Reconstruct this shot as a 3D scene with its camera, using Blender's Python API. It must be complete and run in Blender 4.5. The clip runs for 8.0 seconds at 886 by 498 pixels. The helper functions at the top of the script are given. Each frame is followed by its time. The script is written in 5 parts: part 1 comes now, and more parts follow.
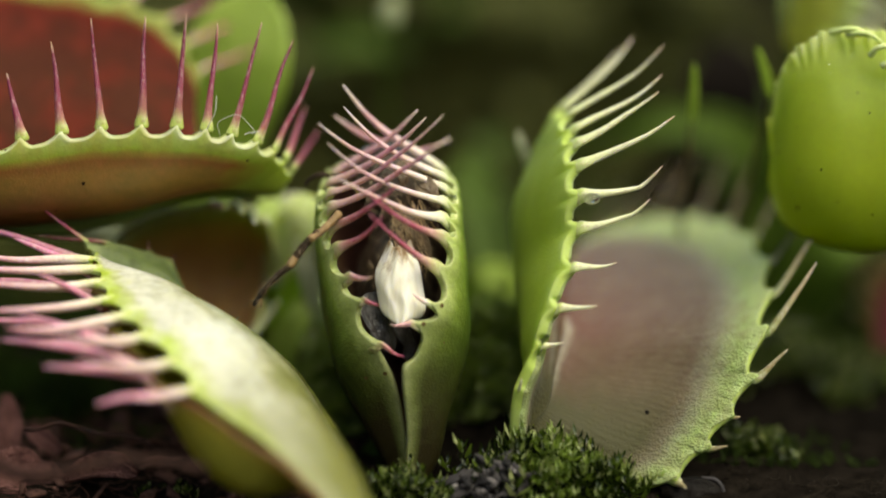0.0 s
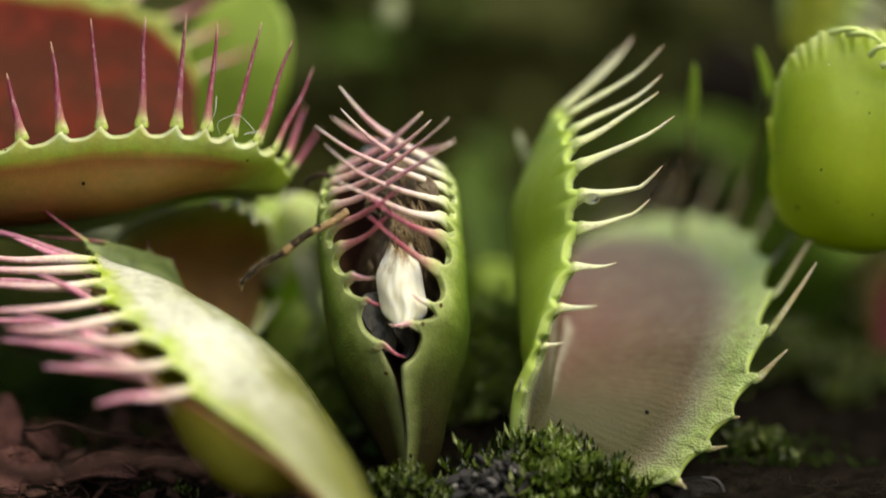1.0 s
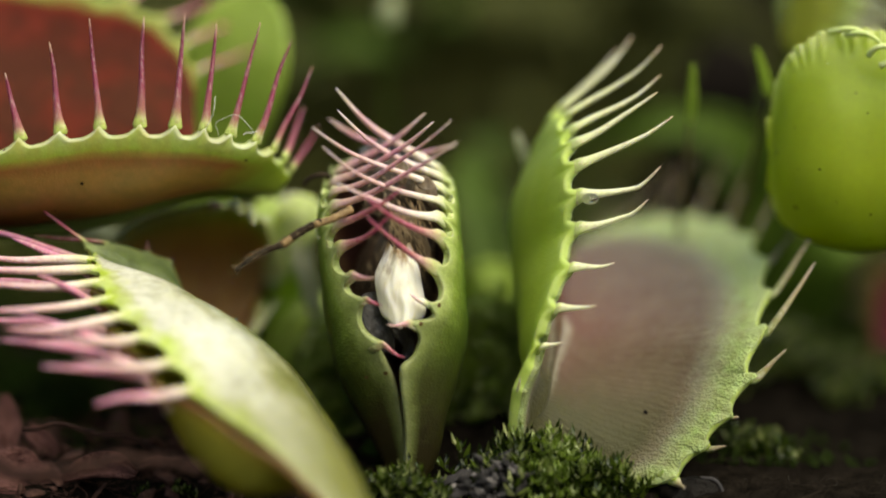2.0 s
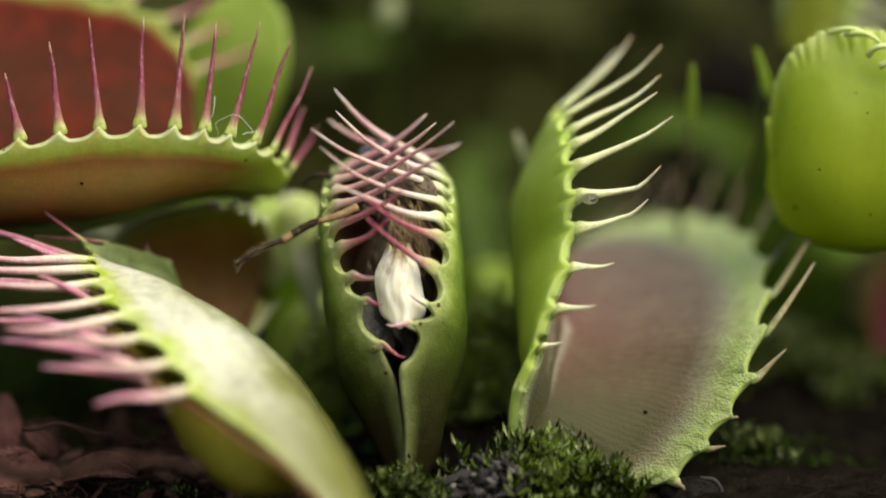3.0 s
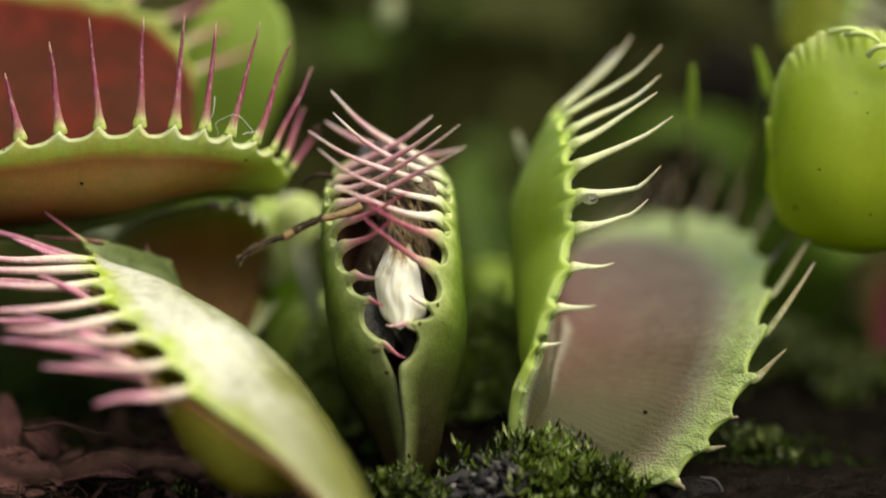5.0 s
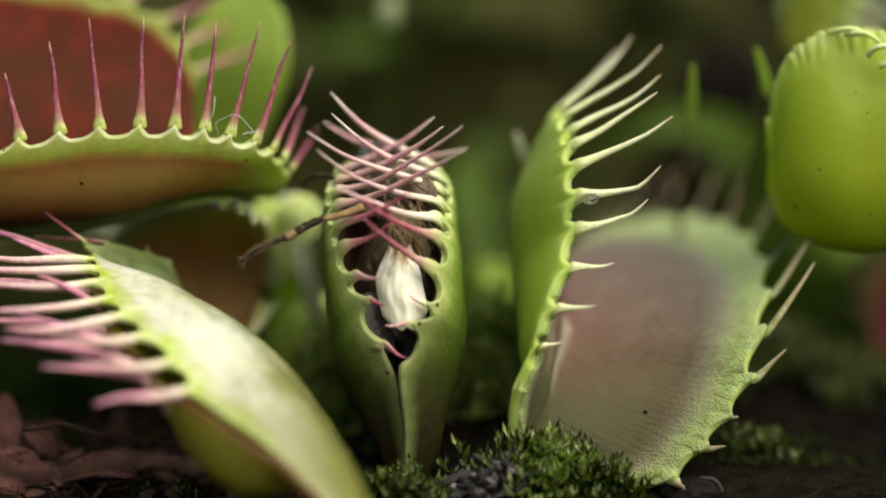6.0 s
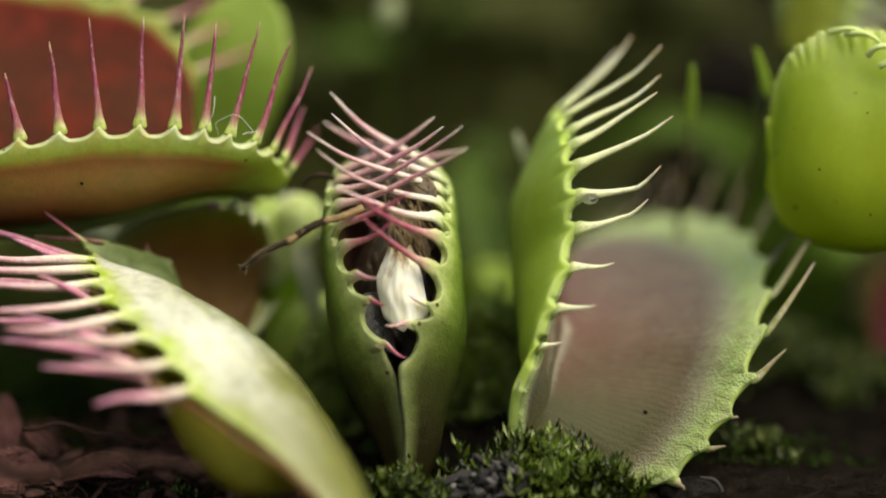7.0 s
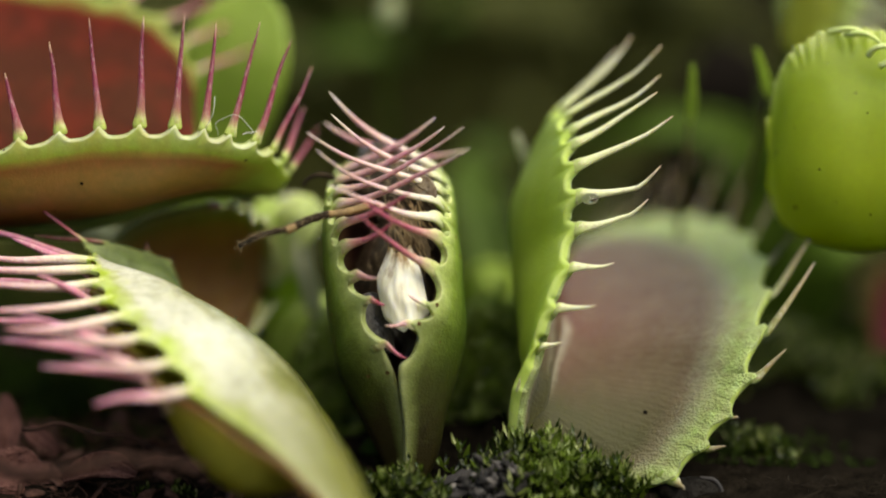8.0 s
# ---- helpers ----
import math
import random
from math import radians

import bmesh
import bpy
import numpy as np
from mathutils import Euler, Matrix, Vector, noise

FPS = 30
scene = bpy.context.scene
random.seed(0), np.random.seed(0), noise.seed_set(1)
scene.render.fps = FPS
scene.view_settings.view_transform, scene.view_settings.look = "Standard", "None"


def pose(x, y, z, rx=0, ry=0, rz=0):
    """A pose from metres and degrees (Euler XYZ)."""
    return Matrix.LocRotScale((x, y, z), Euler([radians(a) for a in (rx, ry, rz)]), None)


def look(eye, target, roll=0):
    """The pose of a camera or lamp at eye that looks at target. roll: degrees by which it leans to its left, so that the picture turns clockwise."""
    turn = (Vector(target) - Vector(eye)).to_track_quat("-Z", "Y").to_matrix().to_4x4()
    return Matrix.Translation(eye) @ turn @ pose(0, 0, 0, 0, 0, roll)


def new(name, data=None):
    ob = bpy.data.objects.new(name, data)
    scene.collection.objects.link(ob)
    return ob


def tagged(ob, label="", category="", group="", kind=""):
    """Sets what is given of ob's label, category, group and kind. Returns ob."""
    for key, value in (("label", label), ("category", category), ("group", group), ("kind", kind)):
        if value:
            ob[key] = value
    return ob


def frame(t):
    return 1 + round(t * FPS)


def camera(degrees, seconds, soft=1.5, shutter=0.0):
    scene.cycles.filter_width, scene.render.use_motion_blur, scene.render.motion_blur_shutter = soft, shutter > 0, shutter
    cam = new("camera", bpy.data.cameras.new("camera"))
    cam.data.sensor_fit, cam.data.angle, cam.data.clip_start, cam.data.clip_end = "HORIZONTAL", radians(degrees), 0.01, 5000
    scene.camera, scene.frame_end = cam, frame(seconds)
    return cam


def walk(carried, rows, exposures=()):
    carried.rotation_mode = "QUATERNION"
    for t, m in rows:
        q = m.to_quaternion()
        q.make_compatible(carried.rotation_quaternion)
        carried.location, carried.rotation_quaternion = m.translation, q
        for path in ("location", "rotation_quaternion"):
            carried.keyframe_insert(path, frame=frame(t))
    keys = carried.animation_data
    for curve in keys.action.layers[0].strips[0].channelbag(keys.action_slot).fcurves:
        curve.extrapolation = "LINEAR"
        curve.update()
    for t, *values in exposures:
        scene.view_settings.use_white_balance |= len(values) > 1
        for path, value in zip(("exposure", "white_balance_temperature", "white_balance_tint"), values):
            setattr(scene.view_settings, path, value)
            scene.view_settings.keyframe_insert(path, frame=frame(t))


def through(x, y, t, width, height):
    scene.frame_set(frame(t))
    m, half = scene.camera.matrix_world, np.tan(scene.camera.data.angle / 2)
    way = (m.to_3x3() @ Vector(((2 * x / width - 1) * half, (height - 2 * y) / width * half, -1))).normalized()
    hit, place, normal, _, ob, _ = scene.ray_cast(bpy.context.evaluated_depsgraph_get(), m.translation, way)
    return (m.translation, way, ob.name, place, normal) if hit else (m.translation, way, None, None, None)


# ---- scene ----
MM = 0.001


def mm(x, y, z):
    """A point from millimetres."""
    return Vector((x, y, z)) * MM


# ---- camera: a macro lens close over the bed, nearly still, with a slight pan in the second and third second
EYE, AIM = mm(0, -110.30, 36.45), mm(0, 0, 13.0)
cam = camera(25.0, 8.0, soft=2.0)
cam.data.dof.use_dof = True
cam.data.dof.focus_distance = 0.1128
cam.data.dof.aperture_fstop = 10.5
cam.data.dof.aperture_blades = 0
walk(cam, [(t, look(EYE, AIM + mm(s, 0, 0)))
           for t, s in ((0, 0), (0.5, 0), (1.0, 0.005), (1.5, 0.052), (2.2, 0.085), (3.0, 0.096), (5.5, 0.096), (8.0, 0.096))],
     exposures=((0, 0.5, 7700, 0), (8.0, 0.5, 7700, 0)))

# ---- light: overcast sky with a broad soft sun, high, in front and to the right
SUN_FROM = Vector((0.38, -0.32, 0.87)).normalized()
world = bpy.data.worlds.new("sky")
scene.world = world
world.use_nodes = True
wn = world.node_tree.nodes
sky = wn.new("ShaderNodeTexSky")
sky.sky_type = "NISHITA"
sky.sun_disc = False
sky.sun_elevation = math.asin(SUN_FROM.z)
sky.sun_rotation = math.atan2(SUN_FROM.x, SUN_FROM.y)
wn["Background"].inputs["Strength"].default_value = 0.15
world.node_tree.links.new(sky.outputs["Color"], wn["Background"].inputs["Color"])
sun = new("sun", bpy.data.lights.new("sun", "SUN"))
sun.data.energy = 4.0
sun.data.angle = radians(75)
sun.data.color = (1.0, 0.96, 0.88)
sun.matrix_world = look(SUN_FROM, (0, 0, 0))


# ---- materials
class Nodes:
    """A small builder for node materials."""

    def __init__(self, name):
        self.mat = bpy.data.materials.new(name)
        self.mat.use_nodes = True
        self.t = self.mat.node_tree
        self.b = self.t.nodes["Principled BSDF"]

    def add(self, kind, **values):
        n = self.t.nodes.new(kind)
        for key, v in values.items():
            n.inputs[key].default_value = v
        return n

    def link(self, a, b):
        self.t.links.new(a, b)

    def coords(self, which="Object"):
        return self.add("ShaderNodeTexCoord").outputs[which]

    def noise(self, scale, detail=4.0, which="Object", stretch=None):
        n = self.add("ShaderNodeTexNoise", Scale=scale, Detail=detail, Roughness=0.6)
        c = self.coords(which)
        if stretch:
            m = self.add("ShaderNodeMapping", Scale=stretch)
            self.link(c, m.inputs["Vector"])
            c = m.outputs["Vector"]
        self.link(c, n.inputs["Vector"])
        return n.outputs["Fac"]

    def ramp(self, fac, stops, smooth=False):
        r = self.add("ShaderNodeValToRGB")
        r.color_ramp.interpolation = "EASE" if smooth else "LINEAR"
        e = r.color_ramp.elements
        while len(e) < len(stops):
            e.new(0.5)
        for el, (p, c) in zip(e, stops):
            el.position = p
            el.color = (*c, 1) if len(c) == 3 else c
        self.link(fac, r.inputs["Fac"])
        return r.outputs["Color"]

    def mix(self, fac, a, b, blend="MIX"):
        m = self.t.nodes.new("ShaderNodeMix")
        m.data_type, m.blend_type = "RGBA", blend
        for sock, v in ((m.inputs["Factor"], fac), (m.inputs[6], a), (m.inputs[7], b)):
            if isinstance(v, (float, int)):
                sock.default_value = v
            elif isinstance(v, tuple):
                sock.default_value = (*v, 1)
            else:
                self.link(v, sock)
        return m.outputs[2]

    def math(self, op, a, b=0.5):
        m = self.t.nodes.new("ShaderNodeMath")
        m.operation = op
        for sock, v in ((m.inputs[0], a), (m.inputs[1], b)):
            if isinstance(v, (float, int)):
                sock.default_value = v
            else:
                self.link(v, sock)
        return m.outputs[0]

    def uv(self):
        s = self.add("ShaderNodeSeparateXYZ")
        self.link(self.coords("UV"), s.inputs[0])
        return s.outputs[0], s.outputs[1]

    def bump(self, height, strength, dist):
        n = self.add("ShaderNodeBump", Strength=strength, Distance=dist)
        self.link(height, n.inputs["Height"])
        self.link(n.outputs["Normal"], self.b.inputs["Normal"])
        return n

    def flesh(self, sss, radius, through=0.0, colour=None, rough=0.4):
        """Plant tissue: scattering inside, some light passing through."""
        b = self.b
        b.inputs["Roughness"].default_value = rough
        b.inputs["Subsurface Weight"].default_value = sss
        b.inputs["Subsurface Radius"].default_value = (1.0, 1.0, 0.35)
        b.inputs["Subsurface Scale"].default_value = radius
        if through > 0:
            tr = self.add("ShaderNodeBsdfTranslucent")
            self.link(colour, tr.inputs["Color"])
            mx = self.add("ShaderNodeMixShader", Fac=through)
            self.link(b.outputs[0], mx.inputs[1])
            self.link(tr.outputs[0], mx.inputs[2])
            self.link(mx.outputs[0], self.t.nodes["Material Output"].inputs["Surface"])


def lobe_skin(name, stops, spot=(0.10, 0.06, 0.02), mottle=0.25, rough=0.38, through=0.25, spots=0.0, grain=0.25, shift=0.12, sss=0.25, spec=0.5, end=None, dimples=0.0, ridges=0.0, creases=0.0, lift=None):
    """Skin of a trap lobe: colours from the midrib (0) to the rim (1), mottled, with fine cell relief;
    end: another colour towards one end of the lobe, with shade painted in on some; lift: a wider rim band there;
    dimples: pitted relief near the rim."""
    n = Nodes(name)
    u, v = n.uv()
    big = n.noise(350, 3)
    v2 = n.math("ADD", v, n.math("MULTIPLY", n.math("SUBTRACT", big, 0.5), shift))
    if lift:
        u0, u1, most = lift
        v2 = n.math("ADD", v2, n.math("MULTIPLY", n.ramp(u, [(u0, (0, 0, 0)), (u1, (1, 1, 1))], True), most))
    col = n.ramp(v2, stops)
    fine = n.noise(1800, 5)
    col = n.mix(n.math("MULTIPLY", n.ramp(fine, [(0.35, (0, 0, 0)), (0.7, (1, 1, 1))]), mottle), col, tuple(c * 0.45 for c in stops[0][1]))
    streak = n.noise(500, 4, stretch=(1, 1, 0.18))
    col = n.mix(n.math("MULTIPLY", n.ramp(streak, [(0.45, (0, 0, 0)), (0.75, (1, 1, 1))]), mottle), col, tuple(min(1, c * 1.7) for c in stops[len(stops) // 2][1]))
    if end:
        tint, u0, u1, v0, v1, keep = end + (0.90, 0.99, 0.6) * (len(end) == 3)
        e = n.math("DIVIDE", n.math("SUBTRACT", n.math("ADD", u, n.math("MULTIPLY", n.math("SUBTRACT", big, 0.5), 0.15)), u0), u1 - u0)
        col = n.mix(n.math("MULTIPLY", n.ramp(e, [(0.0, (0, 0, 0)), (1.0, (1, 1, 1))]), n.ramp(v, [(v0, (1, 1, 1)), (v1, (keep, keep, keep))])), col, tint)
    if spots > 0:
        vo = n.add("ShaderNodeTexVoronoi", Scale=900.0)
        n.link(n.coords(), vo.inputs["Vector"])
        dots = n.math("LESS_THAN", vo.outputs["Distance"], 0.12 * spots)
        sep = n.add("ShaderNodeSeparateColor")
        n.link(vo.outputs["Color"], sep.inputs[0])
        dots = n.math("MULTIPLY", dots, n.math("GREATER_THAN", sep.outputs[0], 0.75))
        col = n.mix(dots, col, spot)
    n.link(col, n.b.inputs["Base Color"])
    n.flesh(sss, 0.0007, through, col, rough)
    n.b.inputs["Specular IOR Level"].default_value = spec
    cell = n.add("ShaderNodeTexVoronoi", Scale=6500.0)
    n.link(n.coords(), cell.inputs["Vector"])
    h = n.math("ADD", n.math("MULTIPLY", cell.outputs["Distance"], 0.5), fine)
    if creases > 0:
        h = n.math("ADD", h, n.math("MULTIPLY", n.noise(420, 3), creases))
    if ridges > 0:
        h = n.math("ADD", h, n.math("MULTIPLY", n.math("SINE", n.math("ADD", n.math("MULTIPLY", u, 420.0), n.math("MULTIPLY", big, 14.0)), 0.0), ridges))
    if dimples > 0:
        pits = n.add("ShaderNodeTexVoronoi", Scale=7000.0)
        n.link(n.coords(), pits.inputs["Vector"])
        h = n.math("ADD", h, n.math("MULTIPLY", n.math("MULTIPLY", pits.outputs["Distance"], dimples), n.ramp(v2, [(0.62, (0, 0, 0)), (0.82, (1, 1, 1))])))
    n.bump(h, grain, 0.00012)
    return n.mat


def tooth_skin(name, stops, rough=0.4, through=0.12, flecks=0.45):
    """Skin of a marginal tooth: colours from base (0) to tip (1)."""
    n = Nodes(name)
    _, v = n.uv()
    v2 = n.math("ADD", v, n.math("MULTIPLY", n.math("SUBTRACT", n.noise(900, 3), 0.5), 0.25))
    col = n.ramp(v2, stops)
    fl = n.noise(6500, 5, stretch=(1, 1, 0.25))
    col = n.mix(n.math("MULTIPLY", n.ramp(fl, [(0.5, (0, 0, 0)), (0.68, (1, 1, 1))]), flecks), col, (0.86, 0.74, 0.68))
    dk = n.noise(3600, 5)
    col = n.mix(n.math("MULTIPLY", n.ramp(dk, [(0.54, (0, 0, 0)), (0.68, (1, 1, 1))]), 0.34), col, (0.28, 0.05, 0.07))
    n.link(col, n.b.inputs["Base Color"])
    n.flesh(0.3, 0.0005, through, col, rough)
    n.bump(n.noise(5000, 4), 0.55, 0.00014)
    return n.mat


def plain(name, a, b, scale, rough=0.6, bump=0.4, dist=0.0003, through=0.0, stretch=None, metal=0.0, sss=0.0):
    """A mottled natural surface between two colours, at two scales."""
    n = Nodes(name)
    f = n.noise(scale, 6, stretch=stretch)
    g = n.noise(scale * 6.3, 4, stretch=stretch)
    fac = n.ramp(n.math("ADD", n.math("MULTIPLY", f, 0.65), n.math("MULTIPLY", g, 0.35)), [(0.36, (0, 0, 0)), (0.64, (1, 1, 1))])
    col = n.mix(fac, a, b)
    n.link(col, n.b.inputs["Base Color"])
    n.flesh(sss, 0.0006, through, col, rough)
    n.b.inputs["Metallic"].default_value = metal
    n.bump(n.math("ADD", f, g), bump, dist)
    return n.mat


# last stop: sheen of the rim's edge painted as a near-white colour
m_amber = lobe_skin("amber_green_lobe", [(0.0, (0.30, 0.36, 0.07)), (0.14, (0.27, 0.16, 0.045)), (0.38, (0.37, 0.18, 0.05)), (0.58, (0.50, 0.29, 0.075)), (0.70, (0.48, 0.26, 0.065)), (0.79, (0.37, 0.14, 0.04)), (0.845, (0.43, 0.34, 0.06)), (0.88, (0.44, 0.58, 0.075)), (0.97, (0.58, 0.70, 0.20)), (1.0, (0.72, 0.76, 0.46))], spots=0.8, mottle=0.3, through=0.35, shift=0.09, end=((0.46, 0.60, 0.07), 0.73, 0.84))
m_red = lobe_skin("red_lobe_inside", [(0.0, (0.060, 0.016, 0.008)), (0.5, (0.088, 0.026, 0.014)), (0.80, (0.082, 0.019, 0.011)), (0.87, (0.13, 0.014, 0.009)), (0.92, (0.26, 0.30, 0.07)), (1.0, (0.46, 0.54, 0.18))], mottle=0.5, rough=0.6, shift=0.04, spec=0.05, creases=0.8)
m_brown_in = lobe_skin("brown_lobe_inside", [(0.0, (0.66, 0.35, 0.14)), (0.6, (0.74, 0.42, 0.16)), (0.80, (0.72, 0.50, 0.16)), (0.9, (0.48, 0.54, 0.14)), (1.0, (0.62, 0.68, 0.30))], mottle=0.25, rough=0.55, through=0.6, spec=0.3)
# end: brown foot of the lobe, darkened further by shade put into the colour
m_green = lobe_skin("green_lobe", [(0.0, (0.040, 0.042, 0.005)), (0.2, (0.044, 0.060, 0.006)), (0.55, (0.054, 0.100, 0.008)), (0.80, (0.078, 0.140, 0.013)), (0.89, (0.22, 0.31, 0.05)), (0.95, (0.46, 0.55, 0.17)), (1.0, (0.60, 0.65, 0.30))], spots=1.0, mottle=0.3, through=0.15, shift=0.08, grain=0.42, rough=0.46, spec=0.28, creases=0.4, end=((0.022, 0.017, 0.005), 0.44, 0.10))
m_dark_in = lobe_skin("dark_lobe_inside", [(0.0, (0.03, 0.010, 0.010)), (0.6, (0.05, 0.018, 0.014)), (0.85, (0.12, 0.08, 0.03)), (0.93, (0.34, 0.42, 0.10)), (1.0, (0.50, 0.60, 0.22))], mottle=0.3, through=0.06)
m_bright = lobe_skin("bright_green_lobe", [(0.0, (0.48, 0.56, 0.05)), (0.5, (0.46, 0.55, 0.055)), (0.80, (0.46, 0.56, 0.07)), (0.93, (0.60, 0.69, 0.16)), (1.0, (0.80, 0.84, 0.44))], spots=1.0, mottle=0.12, creases=0.8, through=0.6, grain=0.10, sss=0.8, rough=0.4, spec=0.4)
# end: darker olive towards the lower right end of the lobe
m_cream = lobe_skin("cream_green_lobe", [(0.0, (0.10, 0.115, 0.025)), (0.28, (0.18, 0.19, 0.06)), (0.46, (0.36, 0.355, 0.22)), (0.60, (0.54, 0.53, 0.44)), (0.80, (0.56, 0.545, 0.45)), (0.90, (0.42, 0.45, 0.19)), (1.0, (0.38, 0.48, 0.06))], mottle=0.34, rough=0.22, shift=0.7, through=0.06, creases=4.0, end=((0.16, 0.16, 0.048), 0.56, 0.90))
m_heel = lobe_skin("heel_skin", [(0.0, (0.12, 0.16, 0.04)), (0.6, (0.17, 0.22, 0.07)), (1.0, (0.34, 0.40, 0.16))], mottle=0.6, rough=0.3, grain=0.8, through=0.35, creases=3.0)
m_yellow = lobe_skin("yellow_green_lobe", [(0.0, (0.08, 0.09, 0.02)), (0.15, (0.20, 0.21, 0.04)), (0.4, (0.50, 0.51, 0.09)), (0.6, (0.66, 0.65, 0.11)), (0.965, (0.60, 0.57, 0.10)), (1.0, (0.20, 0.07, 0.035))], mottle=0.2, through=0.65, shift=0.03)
# end: olive lower face, its tint also holding the painted shade of the left lobe
# pale stop at 0.048: painted highlight along the ridge beside the midrib
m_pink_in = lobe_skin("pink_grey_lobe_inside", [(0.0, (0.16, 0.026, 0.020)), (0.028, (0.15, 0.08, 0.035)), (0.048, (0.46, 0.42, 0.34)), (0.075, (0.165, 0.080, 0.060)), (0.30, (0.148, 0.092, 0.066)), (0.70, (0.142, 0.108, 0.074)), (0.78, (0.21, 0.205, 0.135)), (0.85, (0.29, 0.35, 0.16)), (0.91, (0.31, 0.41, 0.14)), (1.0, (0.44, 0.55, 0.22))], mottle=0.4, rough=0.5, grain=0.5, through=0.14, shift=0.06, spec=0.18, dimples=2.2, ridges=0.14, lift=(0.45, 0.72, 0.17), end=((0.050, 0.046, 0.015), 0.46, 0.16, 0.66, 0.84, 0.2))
m_pink_in.node_tree.nodes["Principled BSDF"].inputs["Sheen Weight"].default_value = 0.06
m_olive_lobe = lobe_skin("olive_lobe", [(0.0, (0.52, 0.54, 0.10)), (0.6, (0.60, 0.61, 0.14)), (0.9, (0.64, 0.68, 0.20)), (1.0, (0.74, 0.76, 0.38))], mottle=0.15, through=0.65, sss=0.3)
m_plum = lobe_skin("plum_lobe_inside", [(0.0, (0.040, 0.006, 0.010)), (0.6, (0.065, 0.008, 0.018)), (0.85, (0.07, 0.020, 0.018)), (1.0, (0.10, 0.07, 0.02))], mottle=0.4, rough=0.6, spec=0.1)
m_rim_green = lobe_skin("lime_lobe", [(0.0, (0.32, 0.42, 0.04)), (0.5, (0.35, 0.46, 0.045)), (0.85, (0.38, 0.51, 0.055)), (0.96, (0.44, 0.58, 0.10)), (1.0, (0.56, 0.68, 0.20))], spots=0.3, mottle=0.08, through=0.4, sss=0.5, rough=0.5, spec=0.25)

t_magenta = tooth_skin("magenta_tooth", [(0.0, (0.50, 0.60, 0.14)), (0.13, (0.52, 0.60, 0.17)), (0.19, (0.46, 0.36, 0.17)), (0.28, (0.36, 0.14, 0.12)), (0.45, (0.25, 0.035, 0.075)), (0.90, (0.17, 0.012, 0.05)), (1.0, (0.40, 0.24, 0.16))], flecks=0.25)
t_rose = tooth_skin("rose_tooth", [(0.0, (0.46, 0.56, 0.16)), (0.10, (0.62, 0.66, 0.34)), (0.26, (0.82, 0.74, 0.62)), (0.48, (0.78, 0.57, 0.56)), (0.78, (0.66, 0.37, 0.42)), (1.0, (0.78, 0.64, 0.58))])
t_pink = tooth_skin("pink_tooth", [(0.0, (0.42, 0.50, 0.14)), (0.10, (0.52, 0.50, 0.24)), (0.25, (0.62, 0.38, 0.36)), (0.72, (0.54, 0.22, 0.30)), (1.0, (0.66, 0.48, 0.46))])
t_blush = tooth_skin("blush_tooth", [(0.0, (0.44, 0.52, 0.12)), (0.10, (0.56, 0.58, 0.26)), (0.25, (0.72, 0.60, 0.50)), (0.70, (0.70, 0.42, 0.45)), (1.0, (0.64, 0.25, 0.35))])
t_mauve = tooth_skin("mauve_tooth", [(0.0, (0.40, 0.34, 0.14)), (0.15, (0.50, 0.28, 0.28)), (0.45, (0.58, 0.20, 0.31)), (1.0, (0.62, 0.25, 0.37))])
t_cerise = tooth_skin("cerise_tooth", [(0.0, (0.44, 0.52, 0.16)), (0.14, (0.54, 0.50, 0.26)), (0.32, (0.54, 0.28, 0.26)), (0.55, (0.46, 0.11, 0.18)), (1.0, (0.42, 0.07, 0.16))], flecks=0.3)
t_cream = tooth_skin("cream_tooth", [(0.0, (0.42, 0.56, 0.09)), (0.10, (0.50, 0.60, 0.18)), (0.30, (0.66, 0.68, 0.40)), (0.88, (0.70, 0.69, 0.46)), (1.0, (0.52, 0.38, 0.26))])
t_straw = tooth_skin("straw_tooth", [(0.0, (0.22, 0.31, 0.07)), (0.25, (0.24, 0.26, 0.09)), (0.6, (0.28, 0.23, 0.11)), (1.0, (0.32, 0.25, 0.15))])
t_dim = tooth_skin("olive_tooth", [(0.0, (0.14, 0.20, 0.05)), (0.25, (0.18, 0.15, 0.06)), (1.0, (0.20, 0.13, 0.06))])

m_peat = plain("peat", (0.004, 0.0033, 0.0027), (0.022, 0.017, 0.013), 700, rough=0.9, bump=0.9, dist=0.0008)
m_peat.node_tree.nodes["Principled BSDF"].inputs["Specular IOR Level"].default_value = 0.0
m_peat_chip = plain("peat_chip", (0.006, 0.005, 0.004), (0.03, 0.02, 0.012), 800, rough=0.8, bump=0.8)
m_fold = plain("pale_green_fold", (0.52, 0.62, 0.20), (0.68, 0.75, 0.38), 500, rough=0.35, through=0.1, bump=0.2, sss=0.3)
# dark surface of the added walls out of view
m_blocker = plain("blocker_dark", (0.015, 0.017, 0.012), (0.05, 0.052, 0.04), 60, rough=0.8, bump=0.5, dist=0.002, stretch=(1, 1, 6))
m_lime = plain("lime_leaf", (0.34, 0.46, 0.07), (0.48, 0.60, 0.14), 160, rough=0.4, through=0.5, bump=0.2)
m_ivory = plain("ivory_leaf", (0.52, 0.54, 0.36), (0.70, 0.70, 0.52), 300, rough=0.45, through=0.45, bump=0.2)
m_hair = plain("pale_hair", (0.12, 0.055, 0.022), (0.62, 0.43, 0.22), 500, rough=0.3, bump=0.1)
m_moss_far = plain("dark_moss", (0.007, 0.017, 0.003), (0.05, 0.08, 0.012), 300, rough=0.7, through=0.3)
